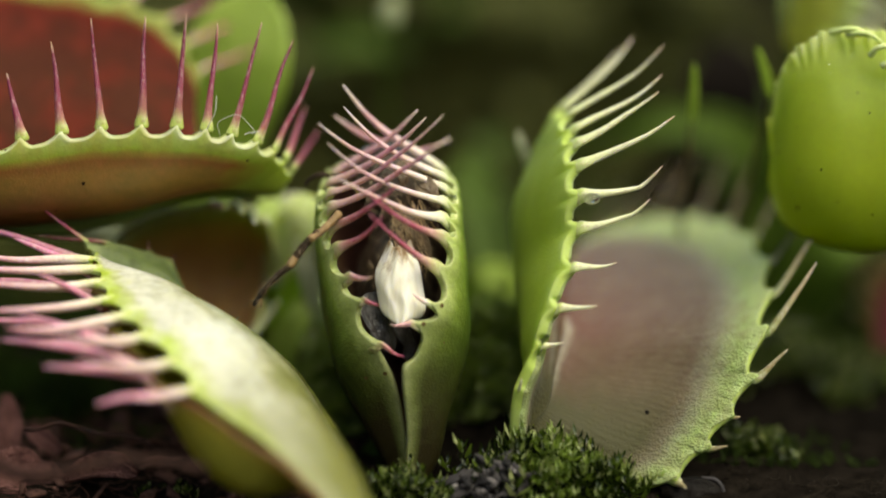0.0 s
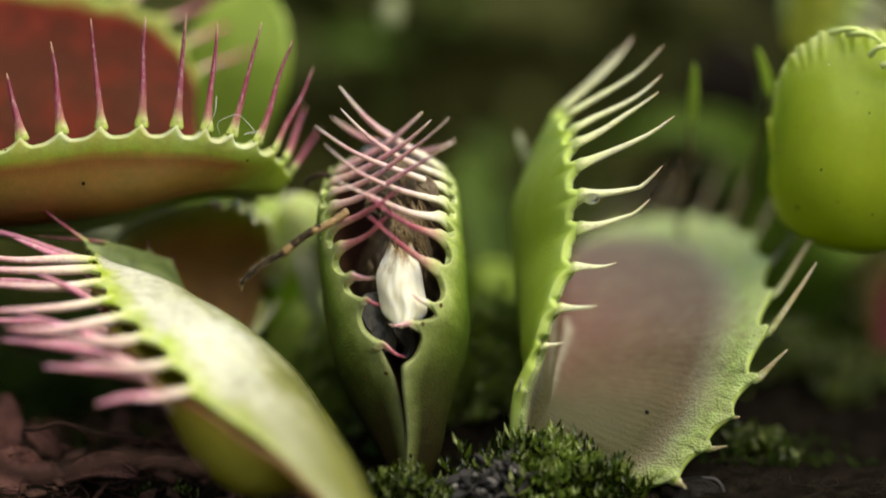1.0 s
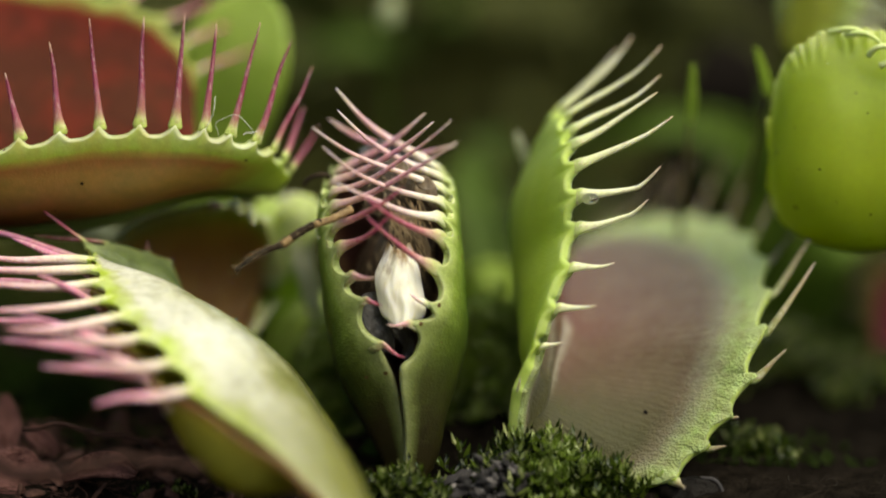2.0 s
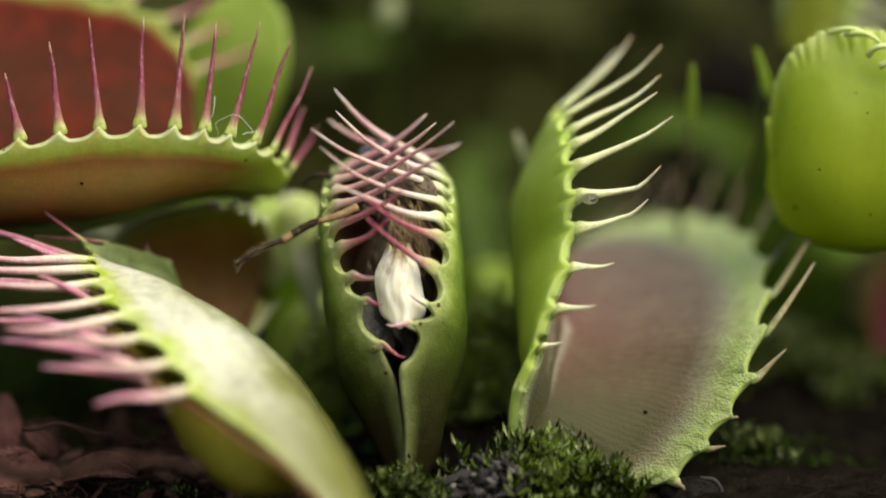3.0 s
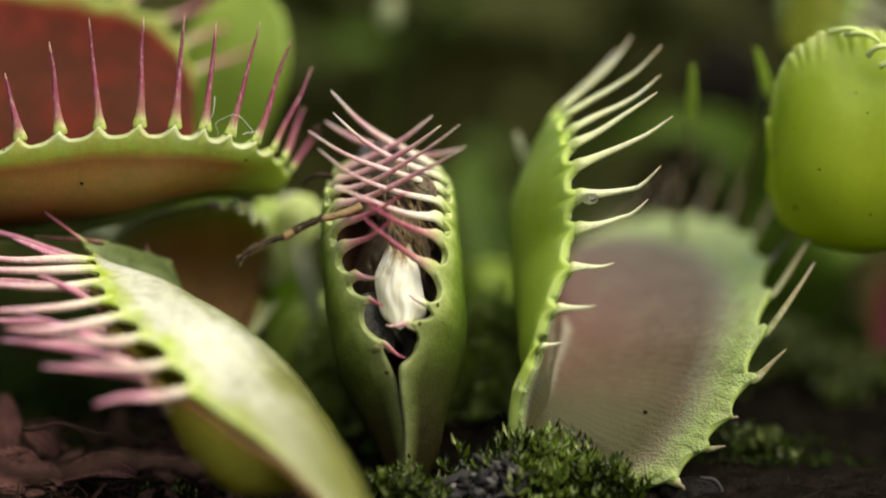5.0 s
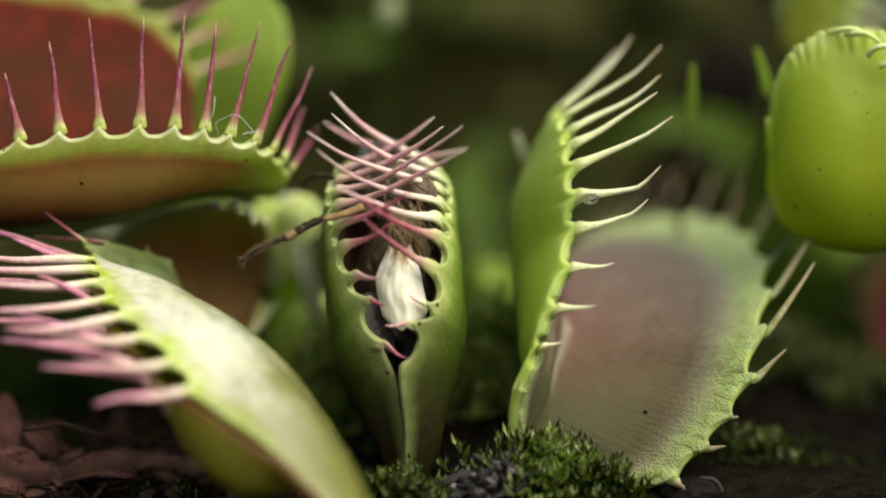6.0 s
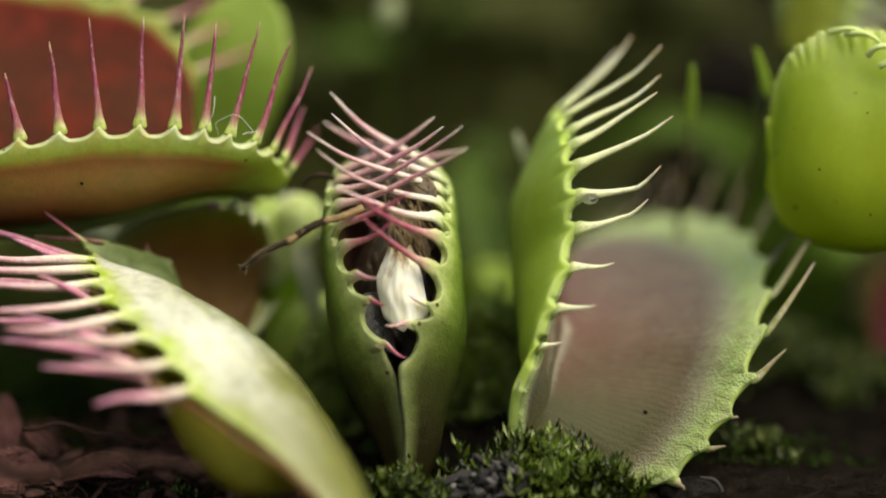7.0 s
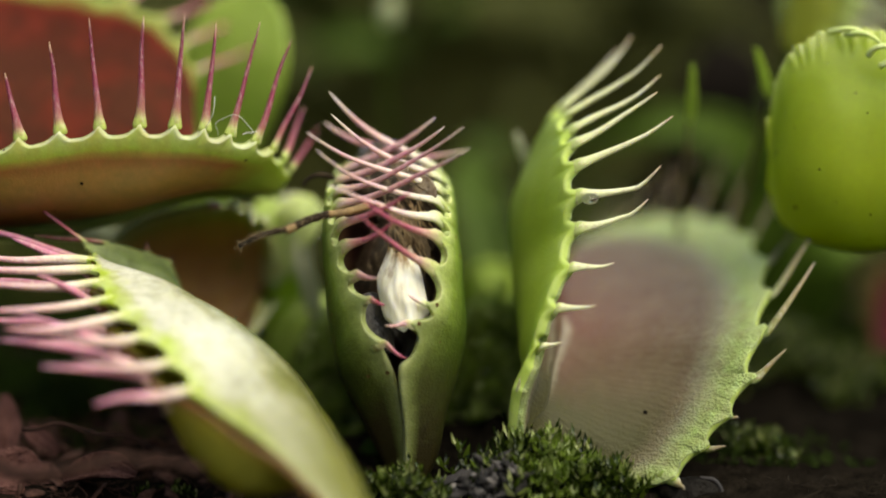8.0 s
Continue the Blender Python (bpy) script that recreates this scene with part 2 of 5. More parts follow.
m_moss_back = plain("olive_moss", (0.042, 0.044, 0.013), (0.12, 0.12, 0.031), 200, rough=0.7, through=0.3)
m_straw = plain("dry_stem", (0.10, 0.075, 0.03), (0.22, 0.16, 0.07), 300, rough=0.6, through=0.2, bump=0.3)
# near-black, for the added sheets that stand in for shade
m_shade_sheet = plain("shade_sheet", (0.003, 0.0022, 0.002), (0.009, 0.0065, 0.005), 200, rough=0.8, bump=0.5)
m_blade = plain("leaf_blade", (0.045, 0.080, 0.010), (0.12, 0.19, 0.025), 200, rough=0.5, through=0.4, bump=0.2)
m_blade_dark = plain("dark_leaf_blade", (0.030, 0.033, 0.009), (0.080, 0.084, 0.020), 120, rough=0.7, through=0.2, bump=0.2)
m_blade_mid = plain("olive_leaf_blade", (0.035, 0.060, 0.010), (0.085, 0.135, 0.020), 120, rough=0.6, through=0.3, bump=0.2)
m_leaf = plain("fresh_leaf", (0.20, 0.28, 0.06), (0.32, 0.42, 0.11), 160, rough=0.4, through=0.55, bump=0.2)
m_pale = plain("pale_leaf", (0.30, 0.34, 0.16), (0.46, 0.48, 0.30), 300, rough=0.45, through=0.4, bump=0.2)
m_husk = plain("husk", (0.003, 0.0025, 0.002), (0.008, 0.006, 0.005), 600, rough=0.18, bump=0.6, dist=0.0002)
m_husk.node_tree.nodes["Principled BSDF"].inputs["Specular IOR Level"].default_value = 0.04
m_dead = plain("dead_leaf", (0.085, 0.034, 0.030), (0.27, 0.125, 0.11), 600, rough=0.75, bump=0.9, dist=0.0010)
m_root = plain("root", (0.012, 0.006, 0.005), (0.055, 0.026, 0.019), 900, rough=0.8, bump=0.9)
m_litter = plain("litter", (0.025, 0.015, 0.012), (0.15, 0.075, 0.060), 500, rough=0.8, bump=0.6)
m_fibre = plain("fibre", (0.55, 0.53, 0.46), (0.75, 0.74, 0.68), 900, rough=0.5, bump=0.1)
m_insect = plain("insect_shell", (0.010, 0.007, 0.005), (0.10, 0.065, 0.04), 1100, rough=0.35, bump=0.7, dist=0.0002)
m_insect_grey = plain("insect_grey", (0.03, 0.03, 0.035), (0.12, 0.12, 0.13), 900, rough=0.4, bump=0.5, dist=0.0002)
m_bristle = plain("bristle", (0.10, 0.06, 0.03), (0.40, 0.30, 0.18), 900, rough=0.4, bump=0.1)
n_wing = Nodes("white_wing")
w_sep = n_wing.add("ShaderNodeSeparateXYZ")
n_wing.link(n_wing.coords(), w_sep.inputs[0])
w_vein = n_wing.noise(1500, 4, stretch=(1, 1, 0.15))
w_up = n_wing.math("ADD", n_wing.math("MULTIPLY", w_sep.outputs[2], 330.0), n_wing.math("MULTIPLY", n_wing.math("SUBTRACT", w_vein, 0.5), 2.4))
w_col = n_wing.mix(n_wing.ramp(w_vein, [(0.4, (0, 0, 0)), (0.7, (1, 1, 1))]), (0.92, 0.88, 0.74), (0.74, 0.66, 0.48))
w_col = n_wing.mix(n_wing.ramp(w_up, [(0.25, (0, 0, 0)), (0.8, (1, 1, 1))]), w_col, (0.24, 0.14, 0.06))
n_wing.link(w_col, n_wing.b.inputs["Base Color"])
n_wing.flesh(0.3, 0.0005, 0.0, None, 0.45)
n_wing.bump(w_vein, 0.4, 0.0002)
m_white = n_wing.mat
m_membrane = plain("wing_membrane", (0.06, 0.035, 0.02), (0.34, 0.25, 0.16), 1400, rough=0.15, bump=0.6, dist=0.0002, through=0.3, stretch=(1, 1, 0.3))
m_smoke = plain("smoky_wing", (0.010, 0.008, 0.008), (0.08, 0.070, 0.065), 900, rough=0.2, bump=0.6, dist=0.0002, through=0.1, stretch=(1, 1, 0.4))
m_tan = plain("tan_leg", (0.14, 0.08, 0.03), (0.32, 0.20, 0.085), 1400, rough=0.5, bump=0.7, dist=0.00015)
m_legdark = plain("dark_leg", (0.005, 0.004, 0.003), (0.040, 0.024, 0.012), 900, rough=0.7, bump=0.8, dist=0.00015)

m_legdark.node_tree.nodes["Principled BSDF"].inputs["Specular IOR Level"].default_value = 0.15
for dull in (m_moss_back, m_blade, m_blade_mid, m_blade_dark, m_moss_far, m_root, m_dead, m_peat_chip):
    dull.node_tree.nodes["Principled BSDF"].inputs["Specular IOR Level"].default_value = 0.12


def moss_skin(name, stops, rough):
    """Moss or bark: each small leaf or strand has its own tone."""
    n = Nodes(name)
    col = n.ramp(n.add("ShaderNodeNewGeometry").outputs["Random Per Island"], stops)
    col = n.mix(n.math("MULTIPLY", n.noise(700, 4), 0.5), col, stops[0][1])
    n.link(col, n.b.inputs["Base Color"])
    n.flesh(0.0, 0.0004, 0.4, col, rough)
    return n.mat


m_moss = moss_skin("moss", [(0.0, (0.008, 0.013, 0.003)), (0.55, (0.045, 0.075, 0.009)), (0.82, (0.16, 0.23, 0.028)), (1.0, (0.56, 0.60, 0.25))], 0.18)
m_bark = moss_skin("bark", [(0.0, (0.006, 0.005, 0.005)), (0.55, (0.045, 0.038, 0.040)), (0.85, (0.17, 0.15, 0.15)), (1.0, (0.40, 0.36, 0.35))], 0.7)
m_moss_light = moss_skin("light_moss", [(0.0, (0.09, 0.14, 0.02)), (0.6, (0.28, 0.39, 0.06)), (1.0, (0.55, 0.62, 0.28))], 0.25)
for matt in (m_shade_sheet, m_litter):
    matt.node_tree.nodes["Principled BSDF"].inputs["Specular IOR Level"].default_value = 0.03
n_drop = Nodes("water")
n_drop.b.inputs["Base Color"].default_value = (1, 1, 1, 1)
n_drop.b.inputs["Roughness"].default_value = 0.0
n_drop.b.inputs["IOR"].default_value = 1.333
n_drop.b.inputs["Transmission Weight"].default_value = 1.0
m_water = n_drop.mat


# ---- building helpers
def spline(pts, u):
    """A smooth curve through the control points, u from 0 to 1."""
    n = len(pts) - 1
    x = min(max(u, 0.0), 1.0) * n
    i = min(int(x), n - 1)
    t = x - i
    p1, p2 = pts[i], pts[i + 1]
    p0 = pts[i - 1] if i > 0 else p1 * 2 - p2
    p3 = pts[i + 2] if i + 2 <= n else p2 * 2 - p1
    return 0.5 * (p1 * 2 + (p2 - p0) * t + (p0 * 2 - p1 * 5 + p2 * 4 - p3) * t * t + (p1 * 3 - p0 - p2 * 3 + p3) * t ** 3)


def part(name, verts, faces, mats, parent, at=None, label="", uvs=None, slots=None):
    """One smooth mesh object under a thing or a part; verts in world metres, its origin at the place at."""
    at = at if at is not None else Vector((0, 0, 0))
    me = bpy.data.meshes.new(name)
    me.from_pydata([tuple(v - at) for v in verts], [], faces)
    for m in (mats if isinstance(mats, list) else [mats]):
        me.materials.append(m)
    if uvs:
        layer = me.uv_layers.new(name="UVMap").data
        for loop in me.loops:
            layer[loop.index].uv = uvs[loop.vertex_index]
    for k, p in enumerate(me.polygons):
        p.use_smooth = True
        if slots:
            p.material_index = slots[k]
    ob = new(name, me)
    if parent:
        ob.parent = parent
        base = parent.get("origin")
        ob.location = at - Vector(base)
    else:
        ob.location = at
    ob["origin"] = tuple(at)
    if label:
        tagged(ob, label)
    return ob


def thing(name, at, label, category, group="", kind=""):
    ob = new(name)
    ob.empty_display_size = 0.002
    ob.location = at
    ob["origin"] = tuple(at)
    return tagged(ob, label, category, group, kind)


def side_of(direction):
    d = direction.normalized()
    a = d.cross(Vector((0, 0, 1)) if abs(d.z) < 0.9 else Vector((1, 0, 0))).normalized()
    return a, d.cross(a).normalized()


def tube(path, radii, sides=8, squash=1.0, side=None, stretch=None):
    """Verts, faces and uvs of a tube along a list of points; v runs along it."""
    vs, fs, uv = [], [], []
    n = len(path)
    a0 = side if side is not None else side_of(path[-1] - path[0])[0]
    for i, p in enumerate(path):
        wide = stretch[i] if stretch else 1.0
        d = (path[min(i + 1, n - 1)] - path[max(i - 1, 0)]).normalized()
        b = d.cross(a0).normalized()
        a = b.cross(d).normalized()
        for k in range(sides):
            w = 2 * math.pi * k / sides
            vs.append(p + (a * math.cos(w) * wide + b * math.sin(w) * squash) * radii[i])
            uv.append((k / sides, i / (n - 1)))
    for i in range(n - 1):
        for k in range(sides):
            k2 = (k + 1) % sides
            fs.append((i * sides + k, i * sides + k2, (i + 1) * sides + k2, (i + 1) * sides + k))
    fs.append(tuple(range(sides))[::-1])
    fs.append(tuple((n - 1) * sides + k for k in range(sides)))
    return vs, fs, uv


def tooth(base, tip, bow, r, flare, mat, parent, rnd, hook=0.0, root=None, side=None):
    """A tapering, slightly bowed marginal tooth that grows out of the lobe's edge."""
    n = 14
    d = tip - base
    root = root if root is not None else -d.normalized() * r
    path, radii = [base + root, base + root * 0.5], [r * 0.55, r * 0.75]
    flare *= min(1.0, d.length / (3 * MM))
    broad = [1 + flare * 1.2 / radii[0], 1 + flare * 1.2 / radii[1]]
    wob = Vector((rnd.uniform(-1, 1), rnd.uniform(-1, 1), rnd.uniform(-1, 1))) * d.length * 0.012
    for i in range(n):
        t = 0.02 + 0.98 * (i / (n - 1)) ** 1.2
        p = base + d * t + bow * (4 * t * (1 - t)) + wob * math.sin(7 * t)
        if hook:
            p -= bow.normalized() * hook * (max(0, t - 0.74) ** 1.2 - 0.2 * t) * d.length
        path.append(p)
        core = r * (0.16 + 0.84 * (1 - t) ** 0.75) * (0.85 + 0.15 * min(1, t * 5))
        radii.append(core)
        broad.append(1 + flare * math.exp(-t * d.length / (0.55 * MM)) / core)
    radii[-1] = r * 0.10
    vs, fs, uv = tube(path, radii, 10, 1.0, side, broad)
    return part("tooth", vs, fs, mat, parent, base, uvs=uv)


def lobe(name, owner, mid, rim, tips, count, span, out, bulge, thick, scallop, mats, tmat, seed, hinge=None,
         r=0.24, flare=0.03, bow=0.0, bowdir=None, label="", hook=0.0, flat=0.8, wide=10, crimp=0.0, lens=None, reach=22, toothed=True, cusp=0.85,
         pleat=None, fold=None, nv=24, bites=(), sink=0.30, upright=False):
    """A trap lobe: a bulging shell from midrib to rim with a scalloped edge, its teeth parts of it.
    pleat: count, depth and start of the small folds along the rim; fold: place, width and height of a ridge beside the midrib; bites: place, width and depth of gaps in the rim."""
    rnd = random.Random(seed)
    nu = max(count * 22, 60)
    out = out.normalized()
    hinge = hinge if hinge is not None else mid[0]
    us = [span[0] + (span[1] - span[0]) * (i + 0.0) / max(count - 1, 1) for i in range(count)]
    du = us[1] - us[0] if count > 1 else 1

    def thickness(u):
        return spline(thick, u) if isinstance(thick, tuple) else thick

    def shell(u, v):
        p, m = spline(rim, u), spline(mid, u)
        swell = spline(bulge, u) if isinstance(bulge, tuple) else bulge * (0.12 + 0.88 * math.sin(math.pi * u) ** 0.5)
        return m + (p - m) * v + out * swell * MM * (math.sin(math.pi * v ** flat) if v > 0 else 0)

    aims, lengths = [], []
    cusps = [spline(cusp, i / max(count - 1, 1)) if isinstance(cusp, tuple) else cusp for i in range(count)]
    for i, u in enumerate(us):
        d = spline(tips, i / max(count - 1, 1)) - shell(u, 1.0)
        d += Vector((rnd.uniform(-1, 1), rnd.uniform(-1, 1), rnd.uniform(-1, 1))) * 0.012 * d.length
        aims.append(d.normalized())
        lengths.append(d.length)

    def edge(u):
        """The rim at u, the way back into the lobe there, and the shift by its scallops, cusps and waves."""
        p = shell(u, 1.0)
        inward = shell(u, 0.9) - p
        inward = inward.normalized() if inward.length > 1e-7 else -out
        off = Vector((0, 0, 0))
        if us[0] - du / 2 < u < us[-1] + du / 2:
            ph = ((u - us[0]) / du) % 1.0
            if us[0] <= u <= us[-1]:
                off += inward * scallop * MM * (1 - (2 * abs(ph - 0.5)) ** 2)
            k = min(max(round((u - us[0]) / du), 0), count - 1)
            if toothed:
                away = min(ph, 1 - ph)
                off += aims[k] * min(cusps[k] * MM, 0.3 * lengths[k]) * max(0.0, 1 - away / 0.46) ** 2.7
            off += out * crimp * MM * math.cos(2 * math.pi * ph)
        for u0, w, deep in bites:
            off += inward * deep * MM * math.exp(-((u - u0) / w) ** 4)
        return p, inward, off

    def surf(u, v):
        q = shell(u, v) + edge(u)[2] * v ** reach
        if pleat and v > pleat[2]:
            k = (v - pleat[2]) / (1 - pleat[2])
            q += out * pleat[1] * MM * math.cos(2 * math.pi * pleat[0] * u + 4.5 * noise.noise(Vector((u * 14, v * 4, seed)))) * k * k * (3 - 2 * k)
        if fold:
            q -= out * fold[2] * MM * math.exp(-((v - fold[0]) / fold[1]) ** 2) * math.sin(math.pi * u) ** 0.5
        q += out * 0.12 * MM * noise.noise(q * 260 + Vector((seed, 0, 0))) * min(1, 3 * v)
        return q

    grid = [[surf(i / nu, 1 - (1 - j / nv) ** 1.6) for j in range(nv + 1)] for i in range(nu + 1)]
    outer, inner, uv = [], [], []
    for i in range(nu + 1):
        for j in range(nv + 1):
            a = grid[min(i + 1, nu)][j] - grid[max(i - 1, 0)][j]
            b = grid[i][min(j + 1, nv)] - grid[i][max(j - 1, 0)]
            nrm = a.cross(b)
            nrm = nrm.normalized() if nrm.length > 1e-14 else out
            if nrm.dot(out) < 0:
                nrm = -nrm
            v = 1 - (1 - j / nv) ** 1.6
            t = thickness(i / nu) * MM * (1 - 0.15 * v ** 6) * (0.72 if j == nv else 1.0)
            outer.append(grid[i][j] + nrm * (0 if j < nv else -0.25 * thickness(i / nu) * MM))
            inner.append(grid[i][j] - nrm * t)
            uv.append((i / nu, v))
    w = nv + 1
    off = len(outer)
    fs, slots = [], []
    a = grid[nu // 2 + 1][nv // 2] - grid[nu // 2][nv // 2]
    b = grid[nu // 2][nv // 2 + 1] - grid[nu // 2][nv // 2]
    flip = a.cross(b).dot(out) < 0
    for i in range(nu):
        for j in range(nv):
            q = (i * w + j, (i + 1) * w + j, (i + 1) * w + j + 1, i * w + j + 1)
            q = q[::-1] if flip else q
            fs.append(q)
            slots.append(0)
            fs.append(tuple(off + k for k in q[::-1]))
            slots.append(1)
    ring = [i * w for i in range(nu)] + [nu * w + j for j in range(nv)] + [i * w + nv for i in range(nu, 0, -1)] + [j for j in range(nv, 0, -1)]
    for k in range(len(ring)):
        p, q = ring[k], ring[(k + 1) % len(ring)]
        f = (p, q, off + q, off + p)
        fs.append(f[::-1] if not flip else f)
        slots.append(0)
    ob = part(name, outer + inner, fs, list(mats), owner, hinge, label, uv + uv, slots)
    teeth = []
    for i, u in enumerate(us if toothed else ()):
        p, inward, off = edge(u)
        d = aims[i]
        grown = min(cusps[i] * MM, 0.3 * lengths[i])
        base = p + off - d * 0.35 * grown - out * thickness(u) * sink * MM
        bd = bowdir.normalized() if bowdir else out
        hk = hook[i] if isinstance(hook, tuple) else hook * rnd.uniform(0.4, 1.4)
        tm = tmat[i % len(tmat)] if isinstance(tmat, list) else tmat
        L = lengths[i] * (1.0 if lens is None else lens) - 0.65 * grown
        teeth.append(tooth(base, base + d * L, bd * bow * L * rnd.uniform(0.6, 1.3), (spline(r, i / max(count - 1, 1)) if isinstance(r, tuple) else r) * MM * rnd.uniform(0.9, 1.1) * min(1.0, (L / (4 * MM)) ** 0.5), flare * MM, tm, ob, rnd, hk, (-d * 0.55 * grown if upright else inward * (0.8 * grown + 0.45 * MM)), (spline(rim, u + 0.01) - spline(rim, u - 0.01)).normalized()))
    return ob, teeth


def blade(name, pts, width, mat, label, category="leaf", cup=0.25, tip=0.35, owner=None, group="", face=Vector((0, -1, 0.35)), full=0.7):
    """A winged leaf stalk: a strip of some thickness along a curve, cupped across, tapering to both ends; full: how far up it is widest."""
    n, m = 26, 8
    vs, fs = [], []
    for i in range(n + 1):
        u = i / n
        p = spline(pts, u)
        d = (spline(pts, min(u + 0.02, 1)) - spline(pts, max(u - 0.02, 0))).normalized()
        a = d.cross(face).normalized()
        b = a.cross(d)
        wd = width * MM * (0.35 + 0.65 * math.sin(math.pi * min(1, u ** full)) if u < 1 else tip * 0.3) * (1 + 0.06 * math.sin(9 * u))
        if u > 0.9:
            wd *= max(0.12, math.sqrt(max(0, 1 - ((u - 0.9) / 0.1) ** 2)))
        for sgn in (1, -1):
            for j in range(m + 1):
                s = (2 * j / m - 1)
                th = 0.22 * MM * (1 - 0.7 * s * s)
                vs.append(p + a * s * wd / 2 + b * (cup * wd * s * s + sgn * th))
    w = m + 1
    for i in range(n):
        for j in range(m):
            q = i * 2 * w + j
            r2 = q + 2 * w
            fs.append((q, q + 1, r2 + 1, r2))
            fs.append((q + w, r2 + w, r2 + w + 1, q + w + 1))
        q, r2 = i * 2 * w, (i + 1) * 2 * w
        fs.append((q, r2, r2 + w, q + w))
        fs.append((q + m, q + m + w, r2 + m + w, r2 + m))
    ob = part(name, vs, fs, mat, owner, pts[0])
    if not owner:
        tagged(ob, label, category, group)
        v, f = cord([p - face.normalized() * 0.05 * MM for p in pts], 0.045 * width + 0.08, 24, 6, 0, 0, 0.5)
        part("midrib", v, f, mat, ob, pts[0])
    return ob


def ball(centre, size, turn=(0, 0, 0), rings=20, segs=28, rough=0.0, freq=900, fold=0.0):
    """Verts and faces of a lumpy ellipsoid."""
    rot = Euler([radians(a) for a in turn]).to_matrix()
    vs, fs = [], []
    for i in range(rings + 1):
        th = math.pi * i / rings
        for k in range(segs):
            ph = 2 * math.pi * k / segs
            d = Vector((math.sin(th) * math.cos(ph), math.sin(th) * math.sin(ph), math.cos(th)))
            s = 1 + rough * noise.noise(d * 2.2 + centre * freq) + fold * math.sin(5 * ph + 3 * d.z) * math.sin(th)
            vs.append(centre + rot @ Vector((d.x * size[0], d.y * size[1], d.z * size[2])) * s * MM)
    for i in range(rings):
        for k in range(segs):
            k2 = (k + 1) % segs
            fs.append((i * segs + k, (i + 1) * segs + k, (i + 1) * segs + k2, i * segs + k2))
    return vs, fs


def merge(pieces):
    vs, fs = [], []
    for v, f in pieces:
        o = len(vs)
        vs += v
        fs += [tuple(o + k for k in q) for q in f]
    return vs, fs


def cord(pts, r, n=30, sides=6, wob=0.0, seed=0, end=0.4):
    """Verts and faces of a thin thread along control points."""
    path = []
    for i in range(n + 1):
        p = spline(pts, i / n)
        path.append(p + Vector((noise.noise(p * 500 + Vector((seed, 0, 0))), noise.noise(p * 500 + Vector((0, seed, 7))), noise.noise(p * 500 + Vector((3, 0, seed))))) * wob * MM)
    v, f, _ = tube(path, [r * MM * (1 - (1 - end) * i / n) for i in range(n + 1)], sides)
    return v, f


# ---- ground: one sheet of peat, fine near the plants and coarse to the horizon
def height(x, y):
    p = Vector((x, y, 0))
    near = noise.fractal(p * 140, 1.0, 2.0, 4) * 1.0 * MM + noise.noise(p * 45) * 1.2 * MM
    far = min(1.0, math.hypot(x, y) / 0.5)
    return near + far * noise.noise(p * 9) * 5 * MM - 0.6 * MM


def ground():
    n = 240
    ax = [math.sinh(7.4 * (2 * i / n - 1)) / math.sinh(7.4) for i in range(n + 1)]
    xs = [a * 40 for a in ax]
    vs = [Vector((x, y + 0.01, height(x, y + 0.01))) for y in xs for x in xs]
    fs = [(j * (n + 1) + i, j * (n + 1) + i + 1, (j + 1) * (n + 1) + i + 1, (j + 1) * (n + 1) + i) for j in range(n) for i in range(n)]
    return tagged(part("ground", vs, fs, m_peat, None), "dark moist peat soil with moss", "ground", kind="structure")


ground()


def light_blocker(name, lo, hi):
    """A plain dark wall out of view, added to block low light."""
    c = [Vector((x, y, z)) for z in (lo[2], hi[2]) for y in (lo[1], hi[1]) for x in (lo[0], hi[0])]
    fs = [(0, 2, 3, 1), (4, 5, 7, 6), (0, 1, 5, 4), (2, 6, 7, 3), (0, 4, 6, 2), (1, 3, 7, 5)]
    ob = part(name, c, fs, m_blocker, None)
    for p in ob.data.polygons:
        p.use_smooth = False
    return tagged(ob, "plain dark wall out of view, added to block low sky light", "wall", kind="structure")


# unseen walls on three sides, added so that light falls mostly from above
light_blocker("blocker_south", (-0.50, -0.42, -0.02), (0.50, -0.40, 0.16))
light_blocker("blocker_west", (-0.52, -0.42, -0.02), (-0.50, 0.55, 0.36))
light_blocker("blocker_east", (0.50, -0.42, -0.02), (0.52, 0.55, 0.16))


def on_ground(x, y):
    return Vector((x, y, height(x, y)))


def petiole(owner, top, foot, width=2.2, mat=None, mid=None):
    """The stalk from the ground up to a trap."""
    m = mid if mid is not None else (top + foot) / 2 + Vector((0, 0.001, 0))
    f = Vector((foot.x, foot.y, height(foot.x, foot.y) - 0.001))
    return blade("petiole", [f, f + (m - f) * 0.6, m, top], width, mat or m_blade, "", owner=owner, cup=0.2)


def rib(owner, mid, r=0.5, mat=None):
    v, f = cord(mid, r, 24, 8, 0, 0, 0.9)
    return part("midrib", v, f, mat or m_green, owner, mid[0])


